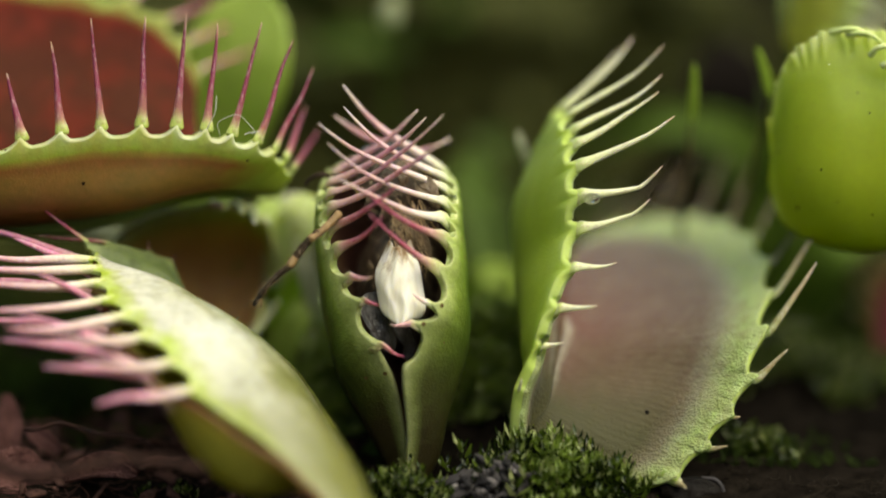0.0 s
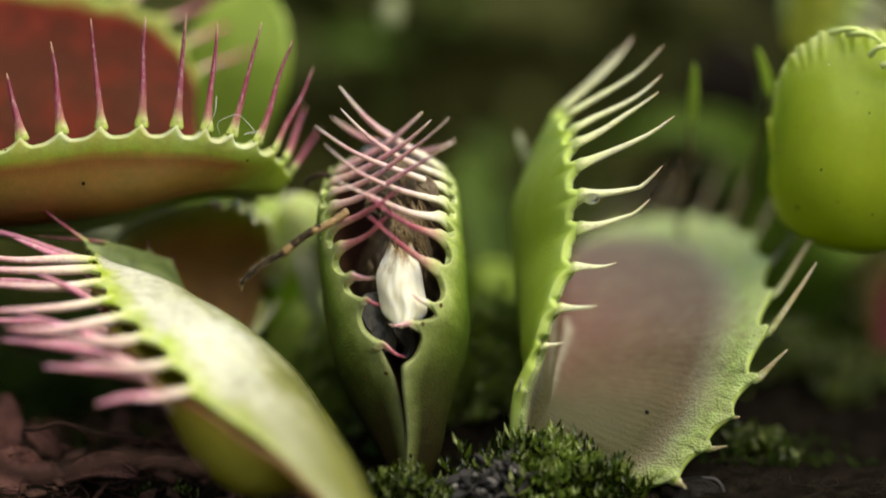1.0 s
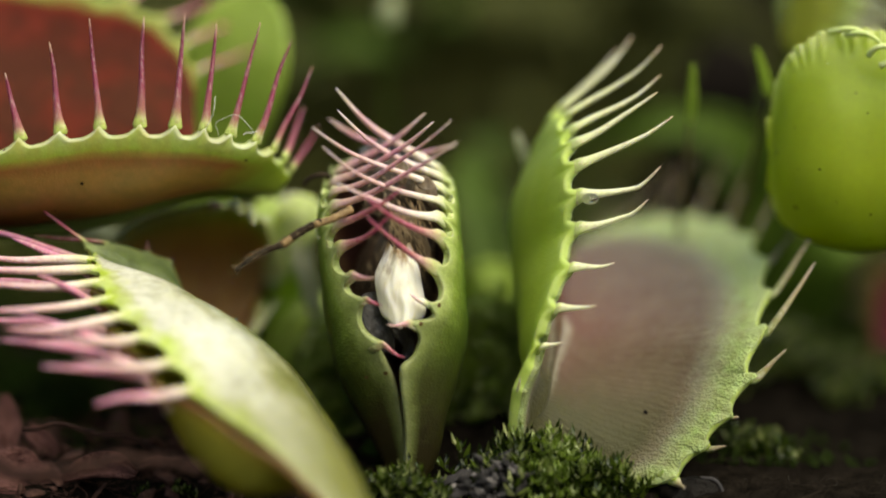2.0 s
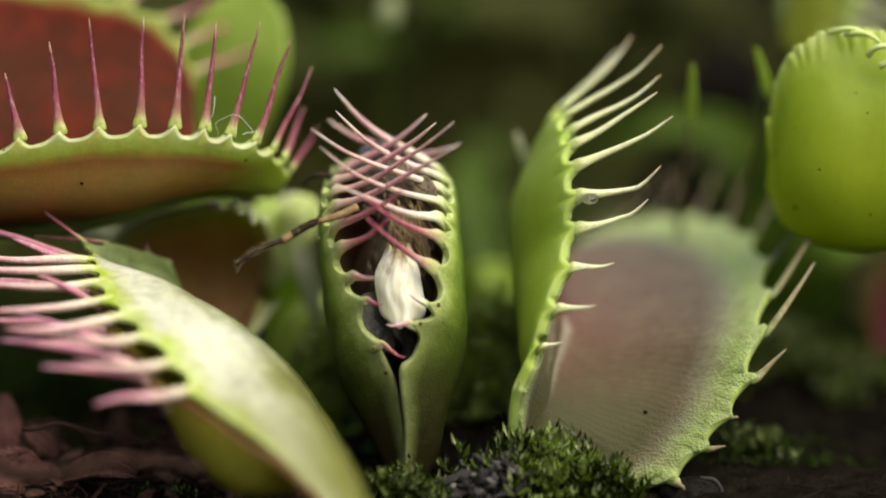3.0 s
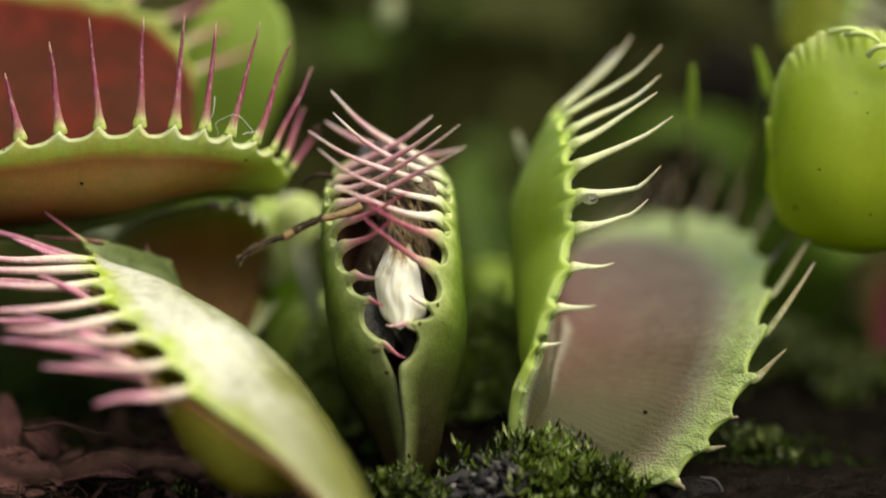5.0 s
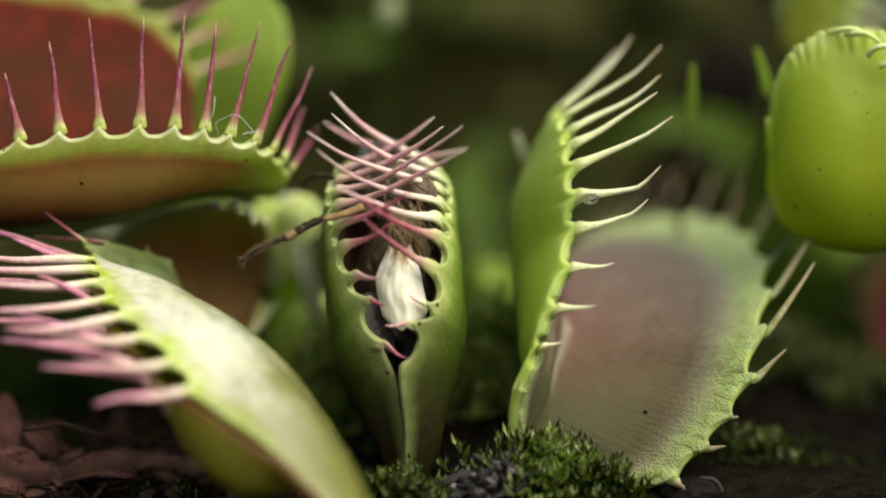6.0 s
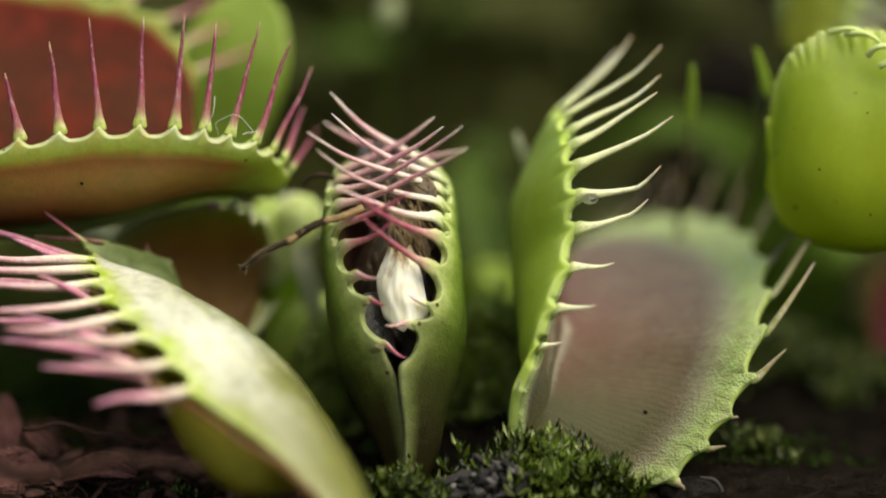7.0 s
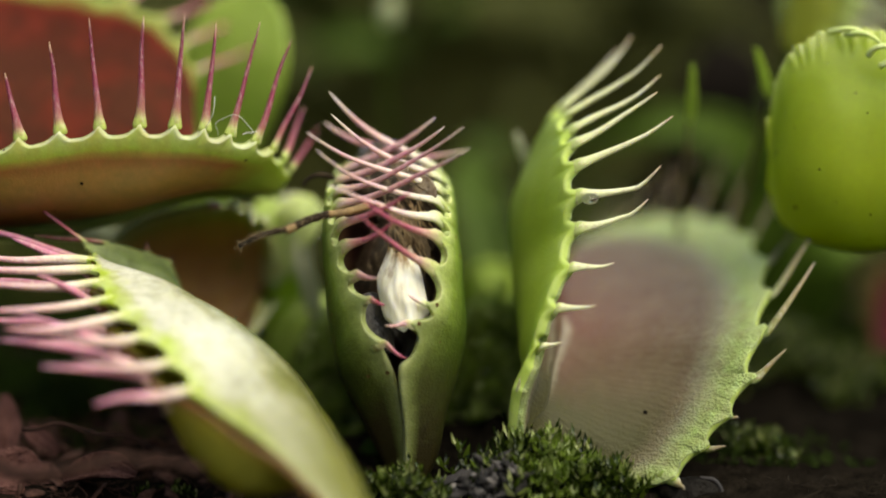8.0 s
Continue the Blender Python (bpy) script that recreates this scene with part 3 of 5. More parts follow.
# ---- the trap in the middle, closing over an insect
D_BASE = mm(-2.05, 1.45, 0.57)
trap_d = thing("closing_flytrap", D_BASE, "green flytrap closing its pink teeth over a trapped insect", "flytrap", "flytraps")
mid_d = [mm(-2.03, -0.09, -1.84), mm(-2.30, 4.39, -0.02), mm(-2.96, 10.57, 5.02), mm(-3.30, 13.63, 9.77), mm(-3.34, 13.54, 14.16), mm(-3.24, 9.99, 16.72)]
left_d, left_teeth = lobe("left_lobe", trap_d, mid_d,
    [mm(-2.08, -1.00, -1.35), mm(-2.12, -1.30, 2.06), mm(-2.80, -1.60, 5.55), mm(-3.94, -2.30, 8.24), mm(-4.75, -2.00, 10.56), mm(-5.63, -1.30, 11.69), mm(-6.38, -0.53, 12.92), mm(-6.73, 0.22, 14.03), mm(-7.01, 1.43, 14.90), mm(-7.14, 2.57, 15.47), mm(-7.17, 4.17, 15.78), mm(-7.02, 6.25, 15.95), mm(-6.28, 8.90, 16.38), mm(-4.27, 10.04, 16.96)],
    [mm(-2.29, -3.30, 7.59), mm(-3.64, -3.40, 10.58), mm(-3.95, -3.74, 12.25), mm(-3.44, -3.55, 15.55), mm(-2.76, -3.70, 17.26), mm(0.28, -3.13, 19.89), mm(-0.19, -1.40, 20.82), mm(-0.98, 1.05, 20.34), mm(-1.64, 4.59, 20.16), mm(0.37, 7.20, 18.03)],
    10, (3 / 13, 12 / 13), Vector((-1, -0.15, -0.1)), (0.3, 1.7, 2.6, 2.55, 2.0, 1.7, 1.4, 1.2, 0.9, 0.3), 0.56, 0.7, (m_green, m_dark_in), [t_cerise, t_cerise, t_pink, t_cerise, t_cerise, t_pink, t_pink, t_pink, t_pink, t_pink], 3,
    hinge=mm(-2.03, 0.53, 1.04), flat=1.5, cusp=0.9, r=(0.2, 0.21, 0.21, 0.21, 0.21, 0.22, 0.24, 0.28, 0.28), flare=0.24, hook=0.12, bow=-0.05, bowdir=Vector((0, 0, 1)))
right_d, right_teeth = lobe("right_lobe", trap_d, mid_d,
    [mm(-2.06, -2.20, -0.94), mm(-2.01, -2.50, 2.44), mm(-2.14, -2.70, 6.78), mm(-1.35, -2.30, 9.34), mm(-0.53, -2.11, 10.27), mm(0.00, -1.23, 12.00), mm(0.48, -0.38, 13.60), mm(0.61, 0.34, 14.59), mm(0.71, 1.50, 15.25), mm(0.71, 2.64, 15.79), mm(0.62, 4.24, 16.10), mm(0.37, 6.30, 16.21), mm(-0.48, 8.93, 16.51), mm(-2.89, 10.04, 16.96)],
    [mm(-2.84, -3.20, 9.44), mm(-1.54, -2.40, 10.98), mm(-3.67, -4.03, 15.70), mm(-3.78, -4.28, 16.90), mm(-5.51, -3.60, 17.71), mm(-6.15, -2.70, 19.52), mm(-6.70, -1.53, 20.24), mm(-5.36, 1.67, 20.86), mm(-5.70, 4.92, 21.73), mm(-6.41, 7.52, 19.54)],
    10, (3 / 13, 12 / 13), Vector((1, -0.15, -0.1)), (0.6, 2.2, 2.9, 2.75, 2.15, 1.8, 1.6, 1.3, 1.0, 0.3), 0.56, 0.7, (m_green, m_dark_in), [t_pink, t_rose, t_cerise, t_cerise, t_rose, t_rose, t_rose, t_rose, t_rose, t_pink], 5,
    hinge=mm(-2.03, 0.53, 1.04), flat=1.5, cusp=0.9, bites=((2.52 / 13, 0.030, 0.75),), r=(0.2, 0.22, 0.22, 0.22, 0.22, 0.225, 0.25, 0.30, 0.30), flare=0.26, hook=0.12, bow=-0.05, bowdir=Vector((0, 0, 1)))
rib(trap_d, mid_d, 0.7)
petiole(trap_d, mm(-2.05, 1.52, 0.90), mm(-2.38, 5.80, -2.98), 5)

# ---- the insect in it
BUG = mm(-2.84, 6.64, 10.58)
insect = thing("trapped_insect", BUG, "dark bristly fly with a crumpled white wing, caught in the trap", "insect")
v, f = ball(mm(-2.68, 6.43, 9.59), (2.4, 2.2, 4.6), (10, 5, 0), rough=0.15)
part("abdomen", v, f, m_insect, insect, BUG)
v, f = ball(mm(-3.22, 6.71, 15.73), (2.1, 2.0, 2.3), rough=0.12)
part("thorax", v, f, m_insect, insect, BUG)
v, f = ball(mm(-3.93, 7.99, 16.94), (1.1, 1.0, 0.8), rough=0.12)
part("head", v, f, m_insect_grey, insect, BUG, "blue-grey head")


def crumple(c, n=44, m=30):
    """A folded wing: a cupped sheet of some thickness, narrow above and round below, with creases along it."""
    vs, fs = [], []
    for side in (0, 1):
        for i in range(n + 1):
            h = 0.16 + 0.84 * i / n
            half = 1.34 * (0.40 + 0.60 * math.sin(math.pi / 2 * min(1, h / 0.62))) * (math.sqrt(max(0.02, 1 - ((h - 0.62) / 0.385) ** 6)) if h > 0.62 else 1) * (0.62 + 0.38 * min(1, 2.2 * h))
            for j in range(m + 1):
                q = 2 * j / m - 1
                fold = 0.05 * math.sin(5.0 * q + 3.2 * h) + 0.16 * noise.noise(Vector((q * 1.5, h * 2.6, 4.2))) + 0.08 * noise.noise(Vector((q * 4.5, h * 5.0, 1.2)))
                y = 0.85 * q * q + 0.4 * (2 * h - 1) ** 2 + 1.9 * (0.5 - h) + fold - (0.16 * (1 - q * q) if side == 0 else -0.05)
                vs.append(c + mm(q * half + 0.22 * (h - 0.5) + 0.08 * math.sin(9 * h), y, 2.55 * (1 - 2 * h) + 0.12 * math.sin(4 * q) + 0.9 * noise.noise(Vector((q * 3.3, 0.3, 7.7))) * max(0, 0.6 - h)))
    w = m + 1
    o = (n + 1) * w
    for i in range(n):
        for j in range(m):
            a = i * w + j
            fs.append((a, a + w, a + w + 1, a + 1))
            fs.append((o + a, o + a + 1, o + a + w + 1, o + a + w))
        a = i * w
        fs.append((a, o + a, o + a + w, a + w))
        fs.append((a + m, a + m + w, o + a + m + w, o + a + m))
    for j in range(m):
        fs.append((j, j + 1, o + j + 1, o + j))
        fs.append((n * w + j, o + n * w + j, o + n * w + j + 1, n * w + j + 1))
    return vs, fs


WING = mm(-2.43, -1.51, 11.68)
v, f = crumple(WING)
wing = part("wing", v, f, m_white, insect, WING, "crumpled cream-white wing")
rndb = random.Random(8)
pieces = []
for i in range(90):
    c = mm(-2.61, 3.99, 12.52)
    a = c + mm(rndb.uniform(-2.2, 2.2), rndb.uniform(-1.5, 1.0), rndb.uniform(-5, 5))
    b = a + mm(rndb.uniform(-0.7, 0.9), rndb.uniform(-1.2, -0.2), rndb.uniform(-1.8, 0.4))
    pieces.append(cord([a, (a + b) / 2 + mm(0.1, 0, 0.15), b], 0.035, 5, 4, 0, i, 0.2))
v, f = merge(pieces)
part("bristles", v, f, m_bristle, insect, BUG, "fine golden bristles")


def leg_piece(name, length, r0, r1, mat, hairs, seed, bend=0.0, pale=False):
    """A leg segment along its own x axis from its joint, with hairs."""
    rnd = random.Random(seed)
    n = 12
    path = [Vector((length * i / n, 0, bend * math.sin(math.pi * i / n))) * MM for i in range(n + 1)]
    rad = [(r0 + (r1 - r0) * i / n) * (1 + 0.12 * math.sin(i * 2.4)) * MM for i in range(n + 1)]
    v, f, _ = tube(path, rad, 8)
    pc = [(v, f)]
    for i in range(hairs):
        x = rnd.uniform(0.05, 1.0) * length
        w = rnd.uniform(0, 6.28)
        d = Vector((0.5, math.cos(w) * 0.8, math.sin(w) * 0.8))
        a = Vector((x, 0, bend * math.sin(math.pi * x / length))) * MM
        pc.append(cord([a, a + d * 0.22 * MM, a + d * rnd.uniform(0.30, 0.50) * MM + Vector((0.1, 0, 0)) * MM], 0.018, 3, 3, 0, 0, 0.3))
    v, f = merge(pc)
    ob = part(name, v, f, [mat, m_bristle, m_tan], None, slots=[(2 if pale and k // 8 >= 9 else 0) if k < len(pc[0][1]) else 1 for k in range(len(f))])
    ob.parent = insect
    return ob


femur = leg_piece("femur", 2.4, 0.24, 0.20, m_tan, 10, 1, 0.1)
tibia = leg_piece("tibia", 2.55, 0.21, 0.24, m_legdark, 110, 2, -0.1, True)
tarsus = leg_piece("tarsus", 3.1, 0.18, 0.13, m_legdark, 110, 3, -0.2)
claw = leg_piece("claw", 0.45, 0.09, 0.03, m_tan, 4, 4, 0.05)
v, f = cord([mm(-6.13, 5.74, 15.97), mm(-7.07, 4.81, 16.40), mm(-7.79, 4.76, 16.14), mm(-8.06, 4.69, 15.82)], 0.2, 16, 7, 0.05, 3, 0.5)
part("hind_leg", v, f, m_legdark, insect, BUG)

for k, (a, b, w) in enumerate(((mm(-2.08, 2.27, 14.04), mm(-0.71, 1.33, 12.02), 0.9), (mm(-2.74, 2.86, 14.43), mm(-1.59, 1.77, 12.66), 0.8), (mm(-1.37, 3.69, 15.93), mm(-0.29, 2.91, 14.68), 1.0), (mm(-1.39, 2.20, 16.59), mm(-0.35, 1.20, 15.66), 0.8), (mm(-2.63, 3.20, 17.27), mm(-2.23, 2.20, 16.20), 0.9))):
    blade("wing_fold", [a, (a * 2 + b) / 3 + mm(0.2, -0.3, 0.1), (a + b * 2) / 3 + mm(0.1, -0.2, 0.2), b], w, m_membrane, "", owner=insect)
for pts, w in (([mm(-4.14, 0.20, 10.37), mm(-3.87, -0.30, 9.33), mm(-3.36, -0.60, 8.25), mm(-2.92, -0.60, 7.10)], 1.5), ([mm(-2.63, 1.00, 8.34), mm(-2.24, 0.80, 7.83), mm(-1.92, 0.80, 7.16), mm(-2.11, 0.60, 6.27)], 0.9)):
    blade("crumpled_wing_edge", pts, w, m_smoke, "", owner=insect, cup=0.4)

rnd = random.Random(88)
hairs = []
for _ in range(110):
    a = mm(-2.20, 1.4, 14.2) + mm(rnd.uniform(-0.8, 1.0), rnd.uniform(-0.5, 0.6), rnd.uniform(-1.6, 1.4))
    b = a + mm(rnd.uniform(-0.2, 1.5), rnd.uniform(-1.0, 0.0), -rnd.uniform(0.8, 2.6))
    hairs.append(cord([a, (a + b) / 2 + mm(rnd.uniform(-0.1, 0.25), -0.3, 0), b], rnd.uniform(0.012, 0.028), 7, 4, 0, 1, 0.2))
v, f = merge(hairs)
part("hair_tuft", v, f, m_hair, insect, BUG, "pale brown hairs")

# ---- the open trap with red inside and upright magenta teeth
A_BASE = mm(-30.87, 7.97, 12.04)
trap_a = thing("open_flytrap", A_BASE, "open flytrap with red inside, amber outside and upright magenta teeth", "flytrap", "flytraps")
mid_a = [mm(-40.10, 5.24, 13.62), mm(-34.58, 5.63, 13.03), mm(-26.33, 6.14, 13.03), mm(-19.93, 6.20, 13.78), mm(-14.94, 6.90, 15.22), mm(-10.37, 8.50, 15.14)]
lobe("near_lobe", trap_a, mid_a,
    [mm(-39.74, 3.42, 14.65), mm(-33.59, 1.85, 16.91), mm(-28.51, 1.03, 17.87), mm(-26.12, 1.11, 18.21), mm(-23.72, 1.20, 18.65), mm(-21.49, 1.28, 19.02), mm(-19.26, 1.33, 19.27), mm(-17.03, 1.36, 19.39), mm(-15.05, 1.35, 19.33), mm(-13.38, 1.51, 19.15), mm(-12.00, 1.95, 18.82), mm(-10.63, 2.66, 18.31), mm(-9.76, 4.05, 17.63), mm(-9.29, 5.92, 16.81), mm(-9.07, 7.26, 15.90), mm(-9.70, 8.54, 14.71)],
    [mm(-35.20, 1.73, 21.14), mm(-30.10, 1.86, 21.76), mm(-27.55, 1.93, 22.08), mm(-24.68, 2.03, 22.54), mm(-22.07, 2.38, 24.20), mm(-19.83, 2.65, 25.45), mm(-16.84, 2.69, 25.66), mm(-14.41, 2.72, 25.82), mm(-12.68, 3.13, 25.30), mm(-10.29, 3.61, 25.16), mm(-8.63, 4.41, 24.11), mm(-7.53, 6.08, 22.37), mm(-8.40, 10.56, 19.41), mm(-7.63, 12.28, 17.87)],
    14, (1 / 15, 14 / 15), Vector((0.1, -0.8, -0.45)), (0.4, 1.0, 1.4, 1.5, 1.45, 1.3, 1.2, 1.2, 1.1, 0.8), 0.66, 0.30, (m_amber, m_red), t_magenta, 11, cusp=(0.6, 0.6, 0.6, 0.6, 0.6, 0.5, 0.45, 0.4), sink=0.6, upright=True, r=0.21, flare=0.20, bow=0.012, label="amber lobe with a lime-green rim")
lobe("far_lobe", trap_a, mid_a,
    [mm(-41.77, 13.51, 18.82), mm(-37.94, 19.84, 24.58), mm(-31.95, 21.30, 26.66), mm(-24.55, 21.15, 25.93), mm(-19.23, 19.86, 24.65), mm(-16.71, 18.31, 22.17), mm(-15.74, 15.64, 19.24), mm(-15.66, 13.07, 16.75), mm(-10.47, 9.78, 15.71)],
    [mm(-45.88, 24.54, 22.63), mm(-41.92, 28.15, 29.99), mm(-33.41, 28.47, 31.50), mm(-24.52, 28.15, 29.99), mm(-16.74, 26.30, 25.71), mm(-13.60, 24.90, 24.34), mm(-12.21, 22.50, 21.94)],
    9, (0.1, 0.68), Vector((0.2, 0.8, 0.3)), 2.2, 0.5, 0.5, (m_green, m_red), t_cerise, 12, r=0.21, flare=0.03, label="lobe with a dark red inner face")
rib(trap_a, mid_a, 0.8, m_leaf)
petiole(trap_a, mm(-35.90, 9.86, 11.29), mm(-39.93, 11.76, 1.01), 6)

# ---- the brown-faced trap under it
E2 = mm(-16.53, 15.05, 6.86)
trap_b = thing("brown_flytrap", E2, "low open flytrap with a brown inner face and short pale teeth", "flytrap", "flytraps")
mid_b = [mm(-20.77, 11.84, 6.16), mm(-18.78, 12.58, 4.86), mm(-16.04, 13.48, 4.26), mm(-13.25, 14.60, 4.72), mm(-11.52, 16.03, 6.63)]
lobe("back_lobe", trap_b, mid_b,
    [mm(-20.79, 10.00, 7.15), mm(-20.54, 9.30, 11.06), mm(-18.29, 9.69, 12.92), mm(-15.24, 10.37, 13.67), mm(-12.56, 11.37, 13.59), mm(-10.77, 12.57, 11.99), mm(-10.26, 14.38, 8.50)],
    [mm(-12.84, 5.60, 14.30), mm(-11.72, 5.60, 13.76), mm(-11.14, 6.00, 13.00), mm(-10.61, 8.00, 12.87)],
    4, (0.56, 0.80), Vector((0, 0.9, 0.2)), 2.6, 0.45, 0.4, (m_green, m_brown_in), [t_cerise, t_cream, t_cream, t_cream], 21, r=0.24, flare=0.03, lens=0.85)
lobe("front_lobe", trap_b, mid_b,
    [mm(-20.61, 9.68, 5.61), mm(-18.73, 7.38, 4.43), mm(-15.63, 7.24, 3.75), mm(-12.64, 8.35, 4.16), mm(-11.16, 13.93, 6.38)],
    [mm(-21.65, 6.98, 7.36), mm(-17.93, 5.04, 7.84), mm(-14.91, 4.90, 7.19), mm(-12.09, 6.98, 7.36), mm(-9.31, 11.30, 8.47)],
    8, (0.15, 0.85), Vector((0, -0.7, -0.7)), 2.0, 0.45, 0.4, (m_green, m_brown_in), t_cream, 22, r=0.2, flare=0.03, lens=0.7)
petiole(trap_b, mm(-13.25, 14.60, 4.72), mm(-11.93, 23.81, -0.04), 4)

# ---- the closed cream-coloured trap lying in front
C_BASE = mm(-4.27, -10.65, 1.36)
trap_c = thing("closed_flytrap", C_BASE, "closed cream-green flytrap lying over peat, with interlocked pink teeth", "flytrap", "flytraps")
mid_c = [mm(-19.61, 2.68, 11.19), mm(-17.06, 2.45, 10.10), mm(-14.83, 1.83, 9.58), mm(-12.62, 1.07, 8.43), mm(-10.47, 0.32, 7.28), mm(-8.23, -1.52, 5.86), mm(-6.36, -4.92, 4.30), mm(-4.59, -8.37, 2.46), mm(-2.85, -13.95, 0.26)]
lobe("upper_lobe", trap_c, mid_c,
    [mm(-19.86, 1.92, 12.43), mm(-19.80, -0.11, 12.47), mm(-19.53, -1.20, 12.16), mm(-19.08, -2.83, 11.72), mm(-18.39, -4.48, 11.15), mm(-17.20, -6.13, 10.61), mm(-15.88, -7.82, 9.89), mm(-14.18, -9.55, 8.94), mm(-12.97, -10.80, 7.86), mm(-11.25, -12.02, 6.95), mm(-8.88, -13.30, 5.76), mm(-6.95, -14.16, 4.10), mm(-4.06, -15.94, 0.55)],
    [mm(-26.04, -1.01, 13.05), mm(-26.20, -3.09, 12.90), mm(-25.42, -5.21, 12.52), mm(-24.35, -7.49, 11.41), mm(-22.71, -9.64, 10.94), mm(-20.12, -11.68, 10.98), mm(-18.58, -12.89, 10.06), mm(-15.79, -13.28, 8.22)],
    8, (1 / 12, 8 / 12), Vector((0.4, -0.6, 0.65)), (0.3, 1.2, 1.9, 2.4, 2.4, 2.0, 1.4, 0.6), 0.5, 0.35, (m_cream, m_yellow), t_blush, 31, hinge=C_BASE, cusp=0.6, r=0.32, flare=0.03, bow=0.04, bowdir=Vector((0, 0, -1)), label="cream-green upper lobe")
lobe("lower_lobe", trap_c, mid_c,
    [mm(-19.94, 2.86, 12.02), mm(-19.99, 1.75, 11.60), mm(-19.39, -0.47, 10.79), mm(-18.54, -2.74, 9.71), mm(-16.83, -7.30, 8.98), mm(-15.44, -9.38, 8.31), mm(-13.73, -11.08, 7.55), mm(-11.88, -12.36, 6.78), mm(-9.84, -13.42, 5.65), mm(-7.65, -14.32, 4.30), mm(-3.92, -15.94, 0.55)],
    [mm(-27.62, 3.20, 13.63), mm(-24.55, 1.10, 13.20), mm(-27.06, -2.00, 11.34), mm(-21.95, -5.00, 12.48), mm(-25.76, -5.20, 9.91), mm(-22.59, -7.00, 10.83), mm(-23.49, -8.60, 9.70), mm(-20.60, -11.06, 9.09), mm(-17.81, -12.43, 7.44)],
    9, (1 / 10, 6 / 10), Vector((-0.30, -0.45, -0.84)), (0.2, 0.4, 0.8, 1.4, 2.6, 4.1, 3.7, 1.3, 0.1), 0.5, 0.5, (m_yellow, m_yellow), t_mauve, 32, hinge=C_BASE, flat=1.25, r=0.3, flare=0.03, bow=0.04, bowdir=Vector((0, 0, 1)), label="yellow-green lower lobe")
lobe("heel", trap_c, [mm(-19.94, 2.63, 10.97), mm(-18.05, 2.99, 10.21), mm(-16.28, 3.19, 9.73), mm(-15.06, 3.30, 9.29)],
    [mm(-20.25, 1.96, 12.62), mm(-19.04, 3.50, 12.63), mm(-17.38, 4.85, 11.76), mm(-16.12, 5.23, 11.14), mm(-15.12, 4.34, 9.39)], [mm(-24.16, 3.55, 15.29), mm(-23.57, 3.10, 13.14), mm(-17.46, 5.49, 12.38), mm(-15.79, 5.30, 11.50)],
    4, (0.05, 0.75), Vector((0.1, -0.6, 0.4)), 0.7, 0.35, 0.12, (m_heel, m_heel), t_magenta, 33, r=0.11, flare=0.03)
petiole(trap_c, mm(-3.75, -12.74, 1.18), mm(-1.82, -15.35, -1.48), 4)

# ---- the open trap with a pink-grey face
R_BASE = mm(5.48, 1.65, 1.54)
trap_e = thing("open_flytrap", R_BASE, "open pale flytrap with pink-grey inner face and green-cream teeth", "flytrap", "flytraps")
mid_e = [mm(4.68, -1.60, 3.06), mm(5.70, 1.24, 4.40), mm(6.86, 6.77, 6.36), mm(7.09, 11.45, 9.16), mm(6.85, 14.00, 11.53), mm(6.85, 14.74, 15.03), mm(7.03, 12.29, 17.94)]
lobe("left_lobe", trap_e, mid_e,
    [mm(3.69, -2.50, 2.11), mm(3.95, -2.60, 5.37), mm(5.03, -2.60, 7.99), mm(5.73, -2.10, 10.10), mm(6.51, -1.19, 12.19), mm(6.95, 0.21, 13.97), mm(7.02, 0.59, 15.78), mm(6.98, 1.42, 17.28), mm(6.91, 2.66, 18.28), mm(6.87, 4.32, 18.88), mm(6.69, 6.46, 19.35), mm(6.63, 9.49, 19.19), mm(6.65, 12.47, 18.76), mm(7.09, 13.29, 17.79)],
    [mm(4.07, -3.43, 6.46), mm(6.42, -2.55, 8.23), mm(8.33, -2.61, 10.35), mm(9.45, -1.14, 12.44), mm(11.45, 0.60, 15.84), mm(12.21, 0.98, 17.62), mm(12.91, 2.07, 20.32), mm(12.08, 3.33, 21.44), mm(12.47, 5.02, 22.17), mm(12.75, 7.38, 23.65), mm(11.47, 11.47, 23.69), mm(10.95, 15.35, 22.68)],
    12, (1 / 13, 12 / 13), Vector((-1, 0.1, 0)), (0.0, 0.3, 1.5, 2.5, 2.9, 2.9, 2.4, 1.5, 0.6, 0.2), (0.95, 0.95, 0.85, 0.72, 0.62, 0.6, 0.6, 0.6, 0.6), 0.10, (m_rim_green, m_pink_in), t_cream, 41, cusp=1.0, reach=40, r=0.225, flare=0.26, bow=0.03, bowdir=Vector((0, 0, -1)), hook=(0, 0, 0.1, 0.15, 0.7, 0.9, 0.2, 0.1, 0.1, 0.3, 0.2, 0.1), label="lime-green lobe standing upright")
